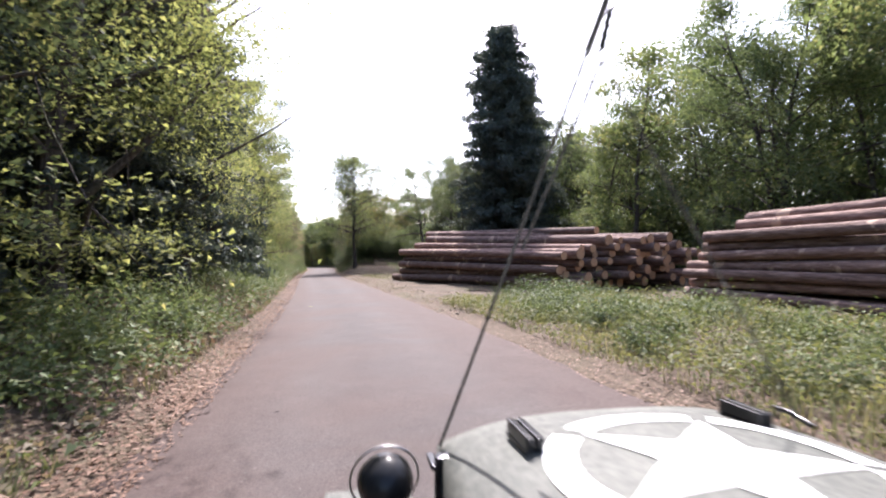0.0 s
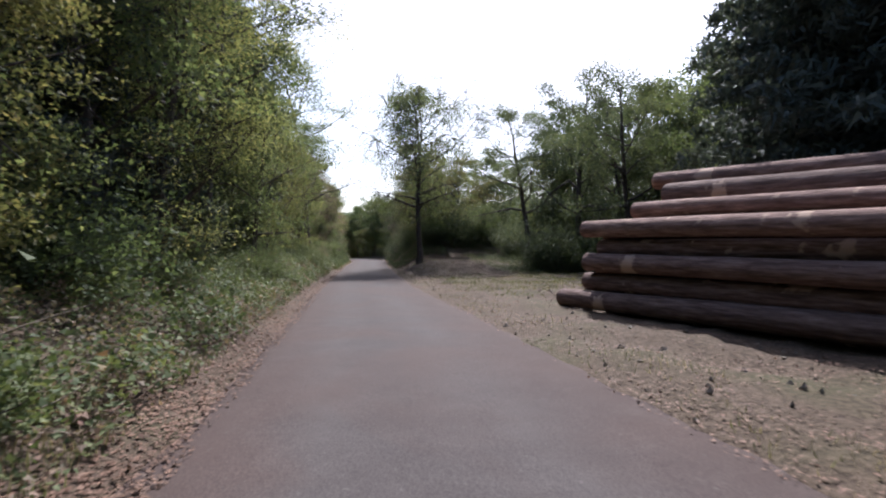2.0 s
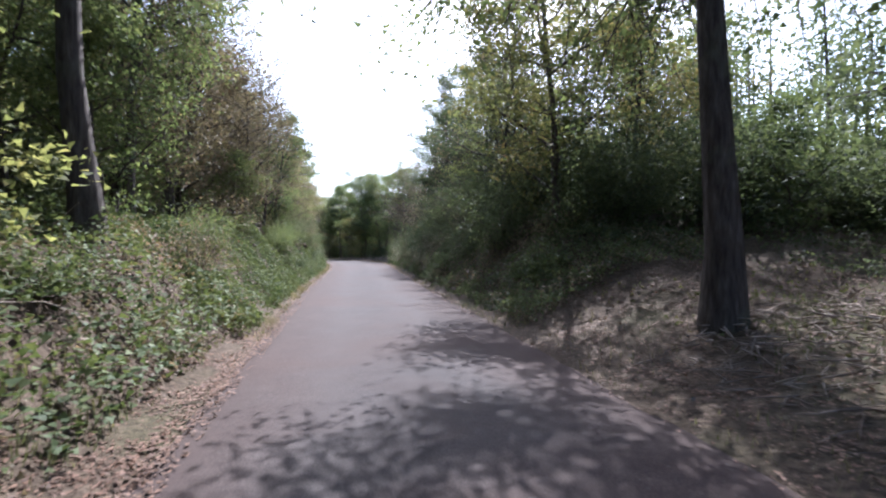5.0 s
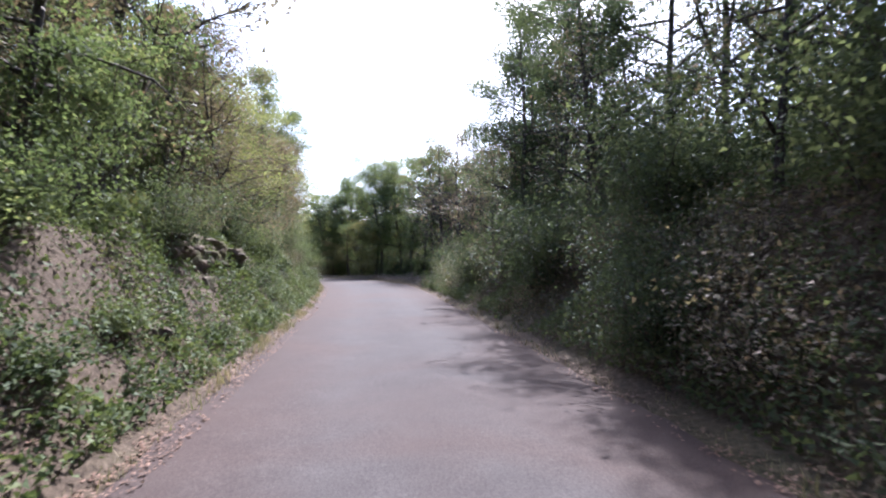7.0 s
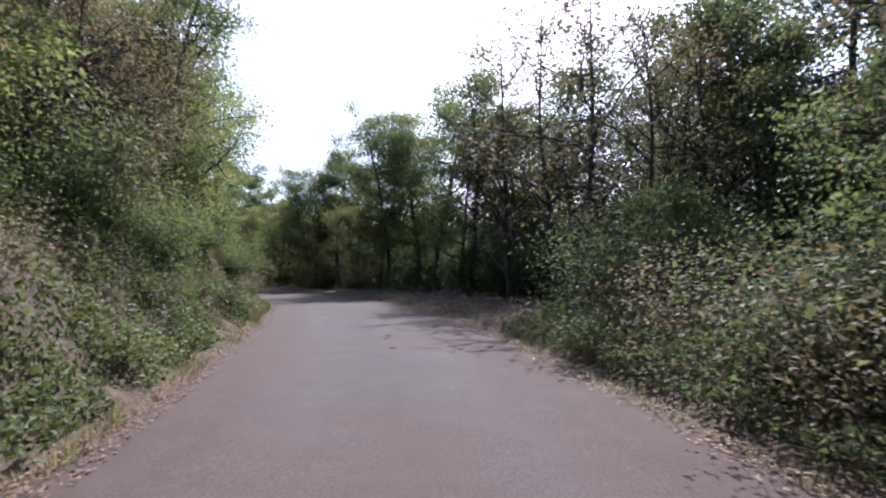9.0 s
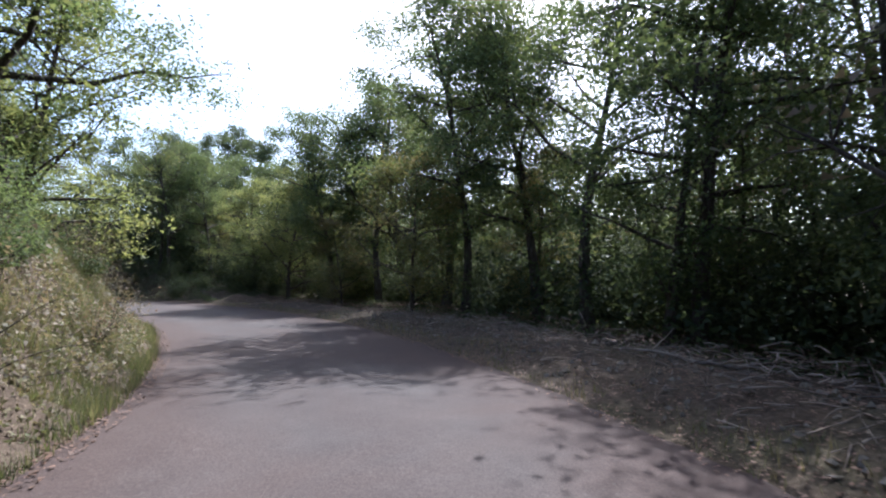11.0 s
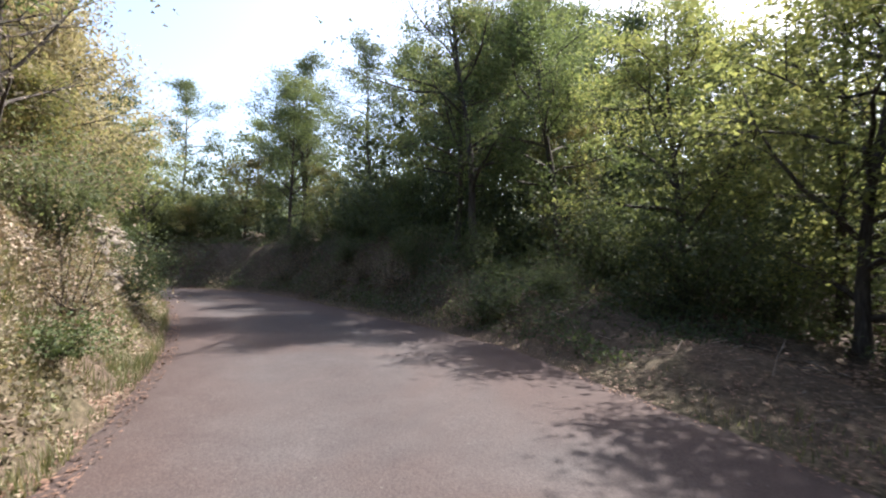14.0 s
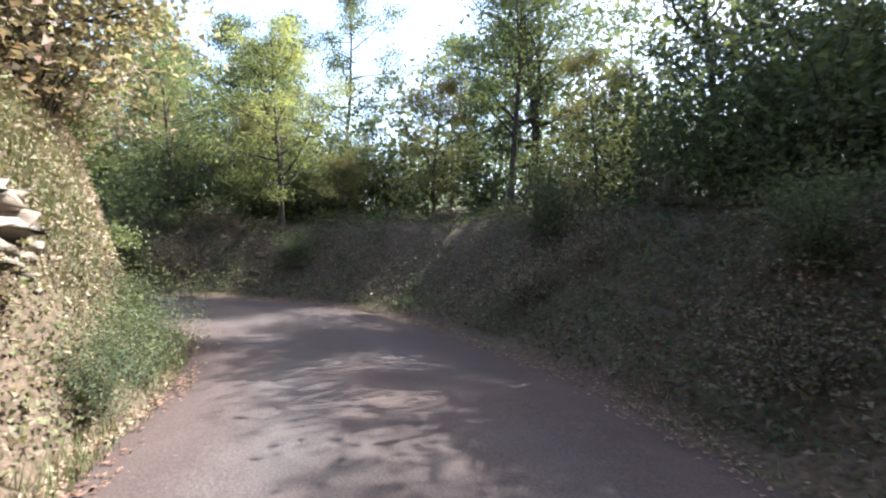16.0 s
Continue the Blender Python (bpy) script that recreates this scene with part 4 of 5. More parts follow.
M_STRAW = leaf_material("straw_litter", [(0, (0.17, 0.125, 0.088)), (0.4, (0.27, 0.21, 0.15)), (0.75, (0.36, 0.285, 0.21)), (1, (0.42, 0.34, 0.255))], 0.1)
for seed, s0, s1, u0, u1, tall in ((21, -6, 66, -18, -12, 9), (22, 66, 112, -16, -10.5, 7), (23, 64, 106, 10.5, 16, 4.5), (24, 120, 170, 12.5, 19, 5), (18, 98, 122, 9.5, 15, 8), (16, 46, 68, 17, 24, 7), (15, 90, 104, 8, 12, 5), (25, 8, 66, 24, 30, 9), (26, 150, 176, 7, 12.5, 6), (27, 112, 170, -15, -9, 5), (20, 168, 215, -12, -6, 7), (19, 168, 215, 6, 12, 7), (17, 42, 70, 18, 27, 11), (13, 143, 170, 8.5, 13, 8)):
    tall_thicket(seed, s0, s1, u0, u1, tall)


def undergrowth(seed, name, s0, s1, u0, u1, density, tall, leaf, mat, label, category="undergrowth", clump=1.4, flat=0.45, base=0.0, thin=0.0):
    """Low leafy growth that covers the ground in uneven clumps."""
    rng = np.random.default_rng(seed)
    n = int(abs((s1 - s0) * (u1 - u0)) * density)
    s, u = rng.uniform(s0, s1, n), rng.uniform(min(u0, u1), max(u0, u1), n)
    x, y = along(s, u)
    k = clumps(x, y, clump, seed)
    keep = rng.uniform(0, 1, n) < k * (1 - thin) + 0.3
    x, y, k = x[keep], y[keep], k[keep]
    z = ground_z(x, y) + base + tall * k * rng.uniform(0, 1, len(x)) ** 0.6
    v, f = leaf_blades(rng, np.stack([x, y, z], -1), leaf, 1.35, 0.02, 0.1, flat)
    tagged(new(name, mesh_of(name, v, f, mat)), label, category, kind="stuff")


def grass(seed, name, s0, s1, u0, u1, density, tall, label, clump=0.9):
    rng = np.random.default_rng(seed)
    n = int(abs((s1 - s0) * (u1 - u0)) * density)
    s, u = rng.uniform(s0, s1, n), rng.uniform(min(u0, u1), max(u0, u1), n)
    x, y = along(s, u)
    k = clumps(x, y, clump, seed)
    keep = rng.uniform(0, 1, n) < k + 0.1
    x, y, k = x[keep], y[keep], k[keep]
    n = len(x)
    z = ground_z(x, y) - 0.02
    h = tall * (0.35 + 0.65 * k) * rng.uniform(0.5, 1.3, n)
    ang, bend = rng.uniform(0, 6.28, n), rng.uniform(0.1, 0.7, n)
    w = rng.uniform(0.004, 0.011, n)
    dx, dy = np.cos(ang), np.sin(ang)
    base = np.stack([x, y, z], -1)
    side = np.stack([-dy * w, dx * w, 0 * w], -1)
    top = base + np.stack([dx * bend * h, dy * bend * h, h], -1)
    v = np.stack([base - side, base + side, top], 1).reshape(-1, 3)
    tagged(new(name, mesh_of(name, v, np.arange(3 * n).reshape(-1, 3), M_GRASS)), label, "grass", kind="stuff")


def litter(seed, s0, s1, u0, u1, density, label, leaf=0.03, mat=M_LITTER):
    rng = np.random.default_rng(seed)
    n = int(abs((s1 - s0) * (u1 - u0)) * density)
    s, u = rng.uniform(s0, s1, n), rng.uniform(min(u0, u1), max(u0, u1), n)
    x, y = along(s, u)
    k = clumps(x, y, 0.8, seed)
    keep = rng.uniform(0, 1, n) < k + 0.15
    x, y, u = x[keep], y[keep], u[keep]
    z = np.maximum(ground_z(x, y), 0.01 * (np.abs(u) < HALF + 0.2)) + rng.uniform(0.005, 0.035, len(x))
    v, f = leaf_blades(rng, np.stack([x, y, z], -1), leaf, 1.3, 0, 0, 0.85)
    tagged(new("leaf_litter", mesh_of("leaf_litter", v, f, mat)), label, "leaf litter", kind="stuff")


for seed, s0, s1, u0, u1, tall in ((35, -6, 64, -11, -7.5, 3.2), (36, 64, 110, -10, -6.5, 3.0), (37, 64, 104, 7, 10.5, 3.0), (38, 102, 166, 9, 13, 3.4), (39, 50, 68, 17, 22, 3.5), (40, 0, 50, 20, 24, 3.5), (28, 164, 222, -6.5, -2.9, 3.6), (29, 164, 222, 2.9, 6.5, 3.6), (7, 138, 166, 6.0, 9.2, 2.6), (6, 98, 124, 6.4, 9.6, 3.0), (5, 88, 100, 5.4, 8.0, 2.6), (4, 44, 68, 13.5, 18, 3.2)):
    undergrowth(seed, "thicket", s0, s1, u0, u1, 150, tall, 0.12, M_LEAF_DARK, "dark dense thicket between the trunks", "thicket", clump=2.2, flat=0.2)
undergrowth(41, "undergrowth", -4, 64, -7.5, -2.5, 420, 0.75, 0.062, M_BRAMBLE, "bright green brambles and nettles on the bank", clump=1.0, flat=0.55)
undergrowth(9, "undergrowth", -4, 64, -6.5, -2.5, 260, 0.45, 0.045, M_LEAF_DRY, "withered stalks and brown leaves among the brambles", clump=1.3, flat=0.4)
undergrowth(42, "undergrowth", 62, 108, -5.5, -2.3, 1050, 0.5, 0.05, M_BRAMBLE, "ivy and brambles covering the steep bank", flat=0.3)
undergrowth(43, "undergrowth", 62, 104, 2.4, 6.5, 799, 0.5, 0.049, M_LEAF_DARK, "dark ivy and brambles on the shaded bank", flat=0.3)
undergrowth(44, "undergrowth", 1, 14.5, 2.6, 9.0, 520, 0.42, 0.04, M_LEAF_YELLOW, "tall weeds on the verge before the logs", clump=0.9)
undergrowth(45, "undergrowth", 106, 170, -5.0, -2.3, 750, 0.4, 0.036, M_GRASS, "sunlit herbs on the inner bank of the bend", flat=0.3, thin=0.1)
undergrowth(50, "undergrowth", 106, 168, -5.6, -2.3, 520, 0.36, 0.038, M_LEAF_DRY, "withered brown herbs on the inner bank of the bend", flat=0.3)
undergrowth(58, "undergrowth", 62, 104, 2.5, 6.5, 260, 0.55, 0.05, M_LEAF_DRY, "reddish brown bracken and withered leaves on the shaded bank", flat=0.3)
for seed, s0, s1, u0 in ((59, 126, 140, -4.1), (12, 140, 149.5, -3.15), (13, 149.5, 164, -4.1)):
    undergrowth(seed, "undergrowth", s0, s1, u0, -2.2, 2300, 0.1, 0.032, M_STRAW, "pale withered leaves clinging to the steep bank", flat=0.3)
undergrowth(46, "undergrowth", 136, 175, 2.4, 6.5, 520, 0.35, 0.045, M_LEAF_DARK, "dark ground ivy on the outer bank", flat=0.3)
undergrowth(30, "undergrowth", 138, 172, 2.4, 6.5, 150, 0.3, 0.045, M_LEAF_DRY, "withered bracken and leaves on the earthy outer bank", flat=0.3)
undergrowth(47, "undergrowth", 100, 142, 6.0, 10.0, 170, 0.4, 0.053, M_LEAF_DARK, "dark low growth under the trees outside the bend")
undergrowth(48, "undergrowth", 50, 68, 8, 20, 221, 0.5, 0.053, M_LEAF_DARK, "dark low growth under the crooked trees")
grass(56, "verge_grass", 15, 62, 2.2, 3.4, 70, 0.12, "thin grass along the clearing's edge")
grass(57, "verge_grass", 62, 150, 2.1, 3.0, 130, 0.16, "thin grass along the shaded road edge")
grass(51, "verge_grass", 0, 62, -3.3, -2.5, 260, 0.18, "green grass along the road edge")
litter(8, -2, 64, -2.6, -2.0, 800, "thick drift of red-brown leaves along the road edge", 0.034)
grass(52, "verge_grass", 0, 14.5, 2.6, 8.5, 200, 0.3, "straw-coloured tall grass on the verge")
grass(53, "verge_grass", 38, 60, 3.4, 12, 110, 0.2, "sparse grass on the trampled clearing")
grass(54, "verge_grass", 62, 112, -2.9, -2.0, 420, 0.2, "grass along the foot of the bank")
grass(55, "verge_grass", 108, 168, -4.8, -2.05, 1250, 0.27, "dry yellowish grass on the sunlit bank")
litter(61, -2, 64, -3.2, -1.85, 700, "red-brown fallen leaves along the road edge", 0.032)
litter(62, 62, 112, -3.0, -1.85, 608, "brown fallen leaves at the foot of the bank")
litter(63, 112, 168, -4.4, -1.85, 570, "pale fallen leaves along the inner road edge")
undergrowth(60, "undergrowth", 36, 62, 3.6, 12, 45, 0.16, 0.045, M_LEAF_YELLOW, "low yellowish weeds on the clearing", clump=1.2)
litter(64, 0, 62, 1.95, 7.5, 240, "bark scraps and fallen leaves on the clearing", 0.03)
litter(66, 44, 62, 2.6, 9.0, 570, "pale bark scraps and dead leaves on the brushwood", 0.03)
litter(67, 122, 168, -5.0, -2.1, 900, "pale dry leaves and straw on the sunlit bank", 0.03, M_STRAW)
litter(68, 34, 64, -6.5, -2.6, 300, "brown fallen leaves among the brambles")
litter(69, 100, 138, 4.6, 9.5, 330, "brown fallen leaves under the trees outside the bend", 0.05)
litter(70, 124, 164, -2.9, -2.15, 1500, "dry leaves gathered at the foot of the sunlit bank", 0.034)
litter(11, 138, 160, 2.3, 5.5, 320, "brown fallen leaves caught on the earthy outer bank", 0.036)
litter(65, 62, 160, 1.9, 5.0, 340, "brown fallen leaves along the shaded road edge")


def brash(seed, s0, s1, u0, u1, count, tall, label, size=0.9, thick=0.012):
    """A low heap of dead twigs and bark."""
    rng = np.random.default_rng(seed)
    t = Tubes()
    for _ in range(count):
        s, u = rng.uniform(s0, s1), rng.uniform(u0, u1)
        x, y = along(s, u)
        f = math.sin(math.pi * (u - u0) / (u1 - u0)) * min(1.0, 2.2 * min(s - s0, s1 - s) / (s1 - s0) + 0.25)
        z = float(ground_z(x, y)[0]) + rng.uniform(0.01, 1) * tall * f + 0.02
        way = np.array([rng.normal(), rng.normal(), rng.normal(0, 0.25)])
        pts, _ = limb(rng, np.array([float(x), float(y), z]), way / np.linalg.norm(way), size * rng.uniform(0.3, 1.3), 0.12, -0.05, 4)
        t.add(pts, np.linspace(rng.uniform(0.004, thick), 0.003, 4), 3)
    tagged(new("brash_heap", t.mesh("brash_heap", M_TWIG)), label, "brushwood", kind="stuff")


M_TWIG = material("dry_twig", lambda nt, p: nt.links.new(ramp(nt, noise_tex(nt, 3.0, 4), [(0.3, (0.12, 0.088, 0.066)), (0.7, (0.37, 0.31, 0.255))]), p.inputs["Base Color"]), 0.9)
brash(71, 46, 59, 3.0, 8.8, 4200, 0.75, "heap of pale dry twigs and bark beside the road", 0.42, 0.018)
brash(72, 102, 124, 2.7, 5.6, 1500, 0.42, "pale dry twigs piled along the outer road edge", 0.42, 0.016)
brash(73, 124, 140, 2.9, 5.0, 240, 0.12, "dry twigs and leaves along the outer road edge", 0.5)
brash(74, -2, 62, -6.5, -3.2, 260, 0.3, "dead twigs among the brambles")


def box(bm, x0, x1, y0, y1, z0, z1, soft=0.01):
    made = bmesh.ops.create_cube(bm, size=1.0, matrix=Matrix.Translation(((x0 + x1) / 2, (y0 + y1) / 2, (z0 + z1) / 2)) @ Matrix.Diagonal((x1 - x0, y1 - y0, z1 - z0, 1)))
    edges = list({e for v in made["verts"] for e in v.link_edges})
    bmesh.ops.bevel(bm, geom=edges, offset=soft, segments=2, affect="EDGES", profile=0.6)
    return bm


def lathe(bm, profile, m, steps=28):
    """Turns (radius, along) points round the z axis of m."""
    rings = []
    for r, z in profile:
        rings.append([bm.verts.new(m @ Vector((max(r, 0.0005) * math.cos(k * math.tau / steps), max(r, 0.0005) * math.sin(k * math.tau / steps), z))) for k in range(steps)])
    for a, b in zip(rings, rings[1:]):
        for k in range(steps):
            bm.faces.new((a[k], a[(k + 1) % steps], b[(k + 1) % steps], b[k])).smooth = True
    return bm


def rope(points, radius, mat, name, parent, label="", sides=7):
    t = Tubes()
    t.add(points, [radius] * len(points), sides)
    return mesh_part(name, t.mesh(name, mat), parent, label)

# ---- limestone ledges and stumps ----


def stone_mesh(seed, flat, mat):
    rng = np.random.default_rng(seed)
    bm = bmesh.new()
    bmesh.ops.create_icosphere(bm, subdivisions=2, radius=0.6)
    for v in bm.verts:
        n = noise.noise_vector(v.co * 1.6 + Vector((seed * 3.1, 0, 0)))
        c = v.co + n * 0.3
        c = Vector((max(-0.46, min(0.46, c.x)), max(-0.44, min(0.44, c.y)), max(-0.36, min(0.36, c.z))))
        v.co = c + Vector(rng.normal(0, 0.03, 3))
        v.co.z *= flat * 1.3
    bmesh.ops.recalc_face_normals(bm, faces=bm.faces)
    me = bpy.data.meshes.new("stone")
    bm.to_mesh(me)
    bm.free()
    me.materials.append(mat)
    return me


STONES = [stone_mesh(k, f, M_ROCK) for k, f in enumerate((0.45, 0.6, 0.35, 0.75, 0.5))]
SHADED_MOSSY = [stone_mesh(k + 9, f, M_SHADED_MOSS_ROCK) for k, f in enumerate((0.5, 0.7, 0.4, 0.8, 0.6))]


def face_u(s, z, sign):
    """How far out the bank's face reaches the height z."""
    us = np.linspace(HALF + 0.35, HALF + 3.2, 40)
    x, y = along(np.full(40, s), us * sign)
    h = ground_z(x, y)
    hit = np.nonzero(h >= z)[0]
    return float(us[hit[0]]) if len(hit) else None


def ledge(seed, sign, s0, s1, z0, z1, layer, count, lo, hi, label, stones=STONES):
    rng = np.random.default_rng(seed)
    x, y = along((s0 + s1) / 2, sign * 3.6)
    root = tagged(new("rock_ledge"), label, "rock outcrop")
    root.location = (float(x), float(y), 0)
    heart = [(rng.uniform(s0, s1), rng.uniform(z0, z1)) for _ in range(max(2, count // 14))]
    for k in range(count):
        hs, hz = heart[int(rng.integers(len(heart)))]
        s = min(max(hs + rng.normal(0, 1.1), s0), s1)
        z = z0 + round((min(max(hz + rng.normal(0, 0.45), z0), z1) - z0) / layer) * layer
        u = face_u(s, z, sign)
        if u is None:
            continue
        x, y = along(s, sign * (u + rng.uniform(-0.02, 0.14)))
        w = rng.uniform(lo, hi)
        ob = new("stone", stones[int(rng.integers(5))])
        ob.parent = root
        ob.matrix_parent_inverse = Matrix.Translation((-root.location.x, -root.location.y, 0))
        ob.matrix_basis = pose(float(x), float(y), z, rng.normal(0, 6), rng.normal(0, 6), heading(s) + 90 + rng.normal(0, 16)) @ Matrix.Diagonal((w * rng.uniform(0.9, 1.6), w * 0.8, w * rng.uniform(0.7, 1.1), 1))


ledge(81, -1, 131, 151, 0.5, 2.2, 0.15, 70, 0.1, 0.24, "pale weathered stones in the sunlit bank")
ledge(82, 1, 141, 158, 0.3, 2.0, 0.25, 90, 0.12, 0.45, "grey limestone blocks in the shaded bank, its shade in their colour", SHADED_MOSSY)
ledge(83, -1, 78, 90, 0.4, 1.9, 0.25, 30, 0.2, 0.45, "mossy stones in the overgrown bank, darkened in colour for shade", SHADED_MOSSY)
ledge(84, -1, 107, 116, 0.3, 1.6, 0.25, 26, 0.2, 0.45, "dark rock showing through the bank's growth", SHADED_MOSSY)


def slab_mesh(seed, mat):
    """A worn bed of rock, one metre long, deep and thick, with a rough face."""
    bm = bmesh.new()
    bmesh.ops.create_cube(bm, size=1.0)
    bmesh.ops.subdivide_edges(bm, edges=list(bm.edges), cuts=6, use_grid_fill=True)
    for v in bm.verts:
        c = v.co.copy()
        r = max(abs(c.x), abs(c.y), abs(c.z)) / max(c.length, 0.01)
        c *= 0.8 + 0.2 * r
        n = noise.noise_vector(v.co * 2.3 + Vector((seed * 5.3, 1, 0))) * 0.14 + noise.noise_vector(v.co * 7.1 + Vector((0, seed * 2.1, 0))) * 0.12
        v.co = c + n
    for f in bm.faces:
        f.smooth = True
    me = bpy.data.meshes.new("rock_slab")
    bm.to_mesh(me)
    bm.free()
    me.materials.append(mat)
    return me


SLABS = [slab_mesh(k, M_ROCK) for k in range(4)]
SHADED_MOSSY_SLABS = [slab_mesh(k + 4, M_SHADED_MOSS_ROCK) for k in range(4)]


def strata(seed, s0, s1, z0, z1, thick, lo, hi, face, batter, label, slabs):
    """Beds of rock, one on another, whose broken face looks at the road from the left bank."""
    rng = np.random.default_rng(seed)
    x, y = along((s0 + s1) / 2, -face)
    root = tagged(new("rock_outcrop"), label, "rock outcrop")
    root.location = (float(x), float(y), 0)
    z, row = z0, 0
    while z < z1:
        h = thick * rng.uniform(0.7, 1.3)
        s = s0 + rng.uniform(0, 0.5) + 0.6 * abs(rng.normal()) * (z - z0) / (z1 - z0)
        while s < s1:
            w = rng.uniform(lo, hi)
            if rng.uniform() > 0.1:
                deep = rng.uniform(0.9, 1.3)
                out = face + batter * (z - z0) + rng.normal(0, 0.08)
                x, y = along(s + w / 2, -(out + deep / 2))
                ob = new("rock_slab", slabs[int(rng.integers(4))])
                ob.parent = root
                ob.matrix_parent_inverse = Matrix.Translation((-root.location.x, -root.location.y, 0))
                ob.matrix_basis = pose(float(x), float(y), z + h / 2, rng.normal(0, 3), rng.normal(0, 3), heading(s) + 90 + rng.normal(0, 9)) @ Matrix.Diagonal((w * 1.15, deep, h * 1.5, 1))
            s += w
        z += h
        row += 1


strata(91, 82.8, 86.4, 0.25, 1.55, 0.36, 0.5, 1.1, 3.5, 0.12, "reddish brown broken rock in the bank below a mossy cap", SHADED_MOSSY_SLABS)
strata(92, 82.6, 86.5, 1.55, 1.9, 0.24, 0.6, 1.3, 3.5, 0.5, "mossy overhanging cap of the rock outcrop", SHADED_MOSSY_SLABS)
strata(93, 140.5, 149.0, 0.9, 2.15, 0.19, 0.25, 0.8, 2.9, 0.35, "pale beige layered limestone ledge in the sunlit bank", SLABS)
strata(94, 72.8, 76.2, 0.5, 2.2, 0.28, 0.5, 1.1, 3.7, 0.25, "dark mossy rock at the foot of the bank", SHADED_MOSSY_SLABS)


def scree(seed, s0, s1, u0, u1, count, label):
    """Small broken stone lying on the bank."""
    rng = np.random.default_rng(seed)
    vs, fs = [], []
    ico = np.array([(1, 0, 0), (-1, 0, 0), (0, 1, 0), (0, -1, 0), (0, 0, 1), (0, 0, -1)], float)
    tri = np.array([(0, 2, 4), (2, 1, 4), (1, 3, 4), (3, 0, 4), (2, 0, 5), (1, 2, 5), (3, 1, 5), (0, 3, 5)])
    s, u = rng.uniform(s0, s1, count), rng.uniform(u0, u1, count)
    x, y = along(s, u)
    z = ground_z(x, y)
    for k in range(count):
        r = rng.uniform(0.02, 0.075) * rng.uniform(0.5, 1.0, (1, 3))
        v = ico * r * rng.uniform(0.7, 1.2, (6, 1)) + rng.normal(0, 0.006, (6, 3)) + [x[k], y[k], z[k] + 0.01]
        fs.append(tri + 6 * k)
        vs.append(v)
    tagged(new("scree", mesh_of("scree", np.concatenate(vs), np.concatenate(fs), M_ROCK)), label, "scree", kind="stuff")


scree(85, 128, 160, -4.2, -2.3, 1600, "small broken limestone on the sunlit bank")
scree(86, 103, 126, 2.4, 5.0, 900, "broken stone and debris along the outer road edge")
scree(87, 10, 62, 2.2, 7.5, 700, "small stones on the trampled clearing")


def stump(s, u, tall, r):
    rng = np.random.default_rng(int(s * 10))
    p = spot(s, u)
    bm = lathe(bmesh.new(), [(r * 1.5, -0.2), (r * 1.2, 0.08), (r, 0.25), (r * 0.95, tall), (r * 0.86, tall + 0.02), (0, tall + 0.03)], Matrix.Identity(4), 16)
    for v in bm.verts:
        v.co += Vector(rng.normal(0, 0.018, 3))
    root = tagged(new("tree_stump"), "grey weathered tree stump among brambles", "tree stump")
    part("stump_wood", bm, M_BARK, root)
    root.location = p
    return root


def fallen_branch(seed, s, u, turn, length, r):
    """A broken bough lying on the ground, with the stubs of its side shoots."""
    rng = np.random.default_rng(seed)
    x, y = (float(v) for v in along(s, u))
    a = radians(turn)
    steps = np.linspace(-0.5, 0.5, 8)
    px, py = x + math.cos(a) * steps * length + rng.normal(0, 0.04, 8), y + math.sin(a) * steps * length + rng.normal(0, 0.04, 8)
    pts = np.stack([px, py, ground_z(px, py) + r + 0.05 + rng.uniform(0, 0.08, 8)], -1)
    root = tagged(new("fallen_branch"), "broken dry branch lying on brushwood and bark", "branch", "branches on the clearing")
    t = Tubes()
    t.add(pts, np.linspace(r, r * 0.5, 8), 7)
    mesh_part("bough", t.mesh("bough", M_TWIG), root)
    for k in (2, 4, 5):
        way = np.array([rng.normal(), rng.normal(), rng.uniform(0.2, 0.9)])
        shoot, _ = limb(rng, pts[k], way / np.linalg.norm(way), length * rng.uniform(0.15, 0.35), 0.15, -0.02, 4)
        t = Tubes()
        t.add(shoot, np.linspace(r * 0.45, 0.004, 4), 5)
        mesh_part("side_shoot", t.mesh("side_shoot", M_TWIG), root)


for k, (s, u, turn, length, r) in enumerate(((47.6, 4.4, 20, 1.6, 0.035), (49.2, 5.6, 150, 2.1, 0.045), (50.6, 4.0, 75, 1.3, 0.03), (51.8, 6.2, 10, 2.4, 0.05), (53.4, 4.8, 110, 1.7, 0.035), (46.0, 6.4, 165, 1.8, 0.04), (54.6, 6.8, 40, 2.0, 0.045), (105.5, 4.0, 60, 1.6, 0.03), (108.4, 4.4, 140, 1.9, 0.035), (111.6, 4.1, 100, 1.5, 0.03), (115.0, 4.5, 170, 2.0, 0.035), (38.5, -5.2, 130, 1.5, 0.02))):
    fallen_branch(300 + k, s, u, turn, length, r)
stump(53.5, -5.6, 1.2, 0.24)
stump(49.5, -6.4, 0.6, 0.2)


# ---- the jeep, standing where the drive begins ----


def _paint(nt, p):
    n = noise_tex(nt, 3.0, 5, 0.65)
    col = ramp(nt, n, [(0.35, (0.055, 0.058, 0.05)), (0.65, (0.085, 0.088, 0.077))])
    dust = ramp(nt, noise_tex(nt, 45.0, 3, 0.7), [(0.4, (0, 0, 0)), (0.75, (0.25, 0.25, 0.25))])
    nt.links.new(mix(nt, dust, col, (0.32, 0.3, 0.26)), p.inputs["Base Color"])
    bump(nt, p, n, 0.05, 0.01)


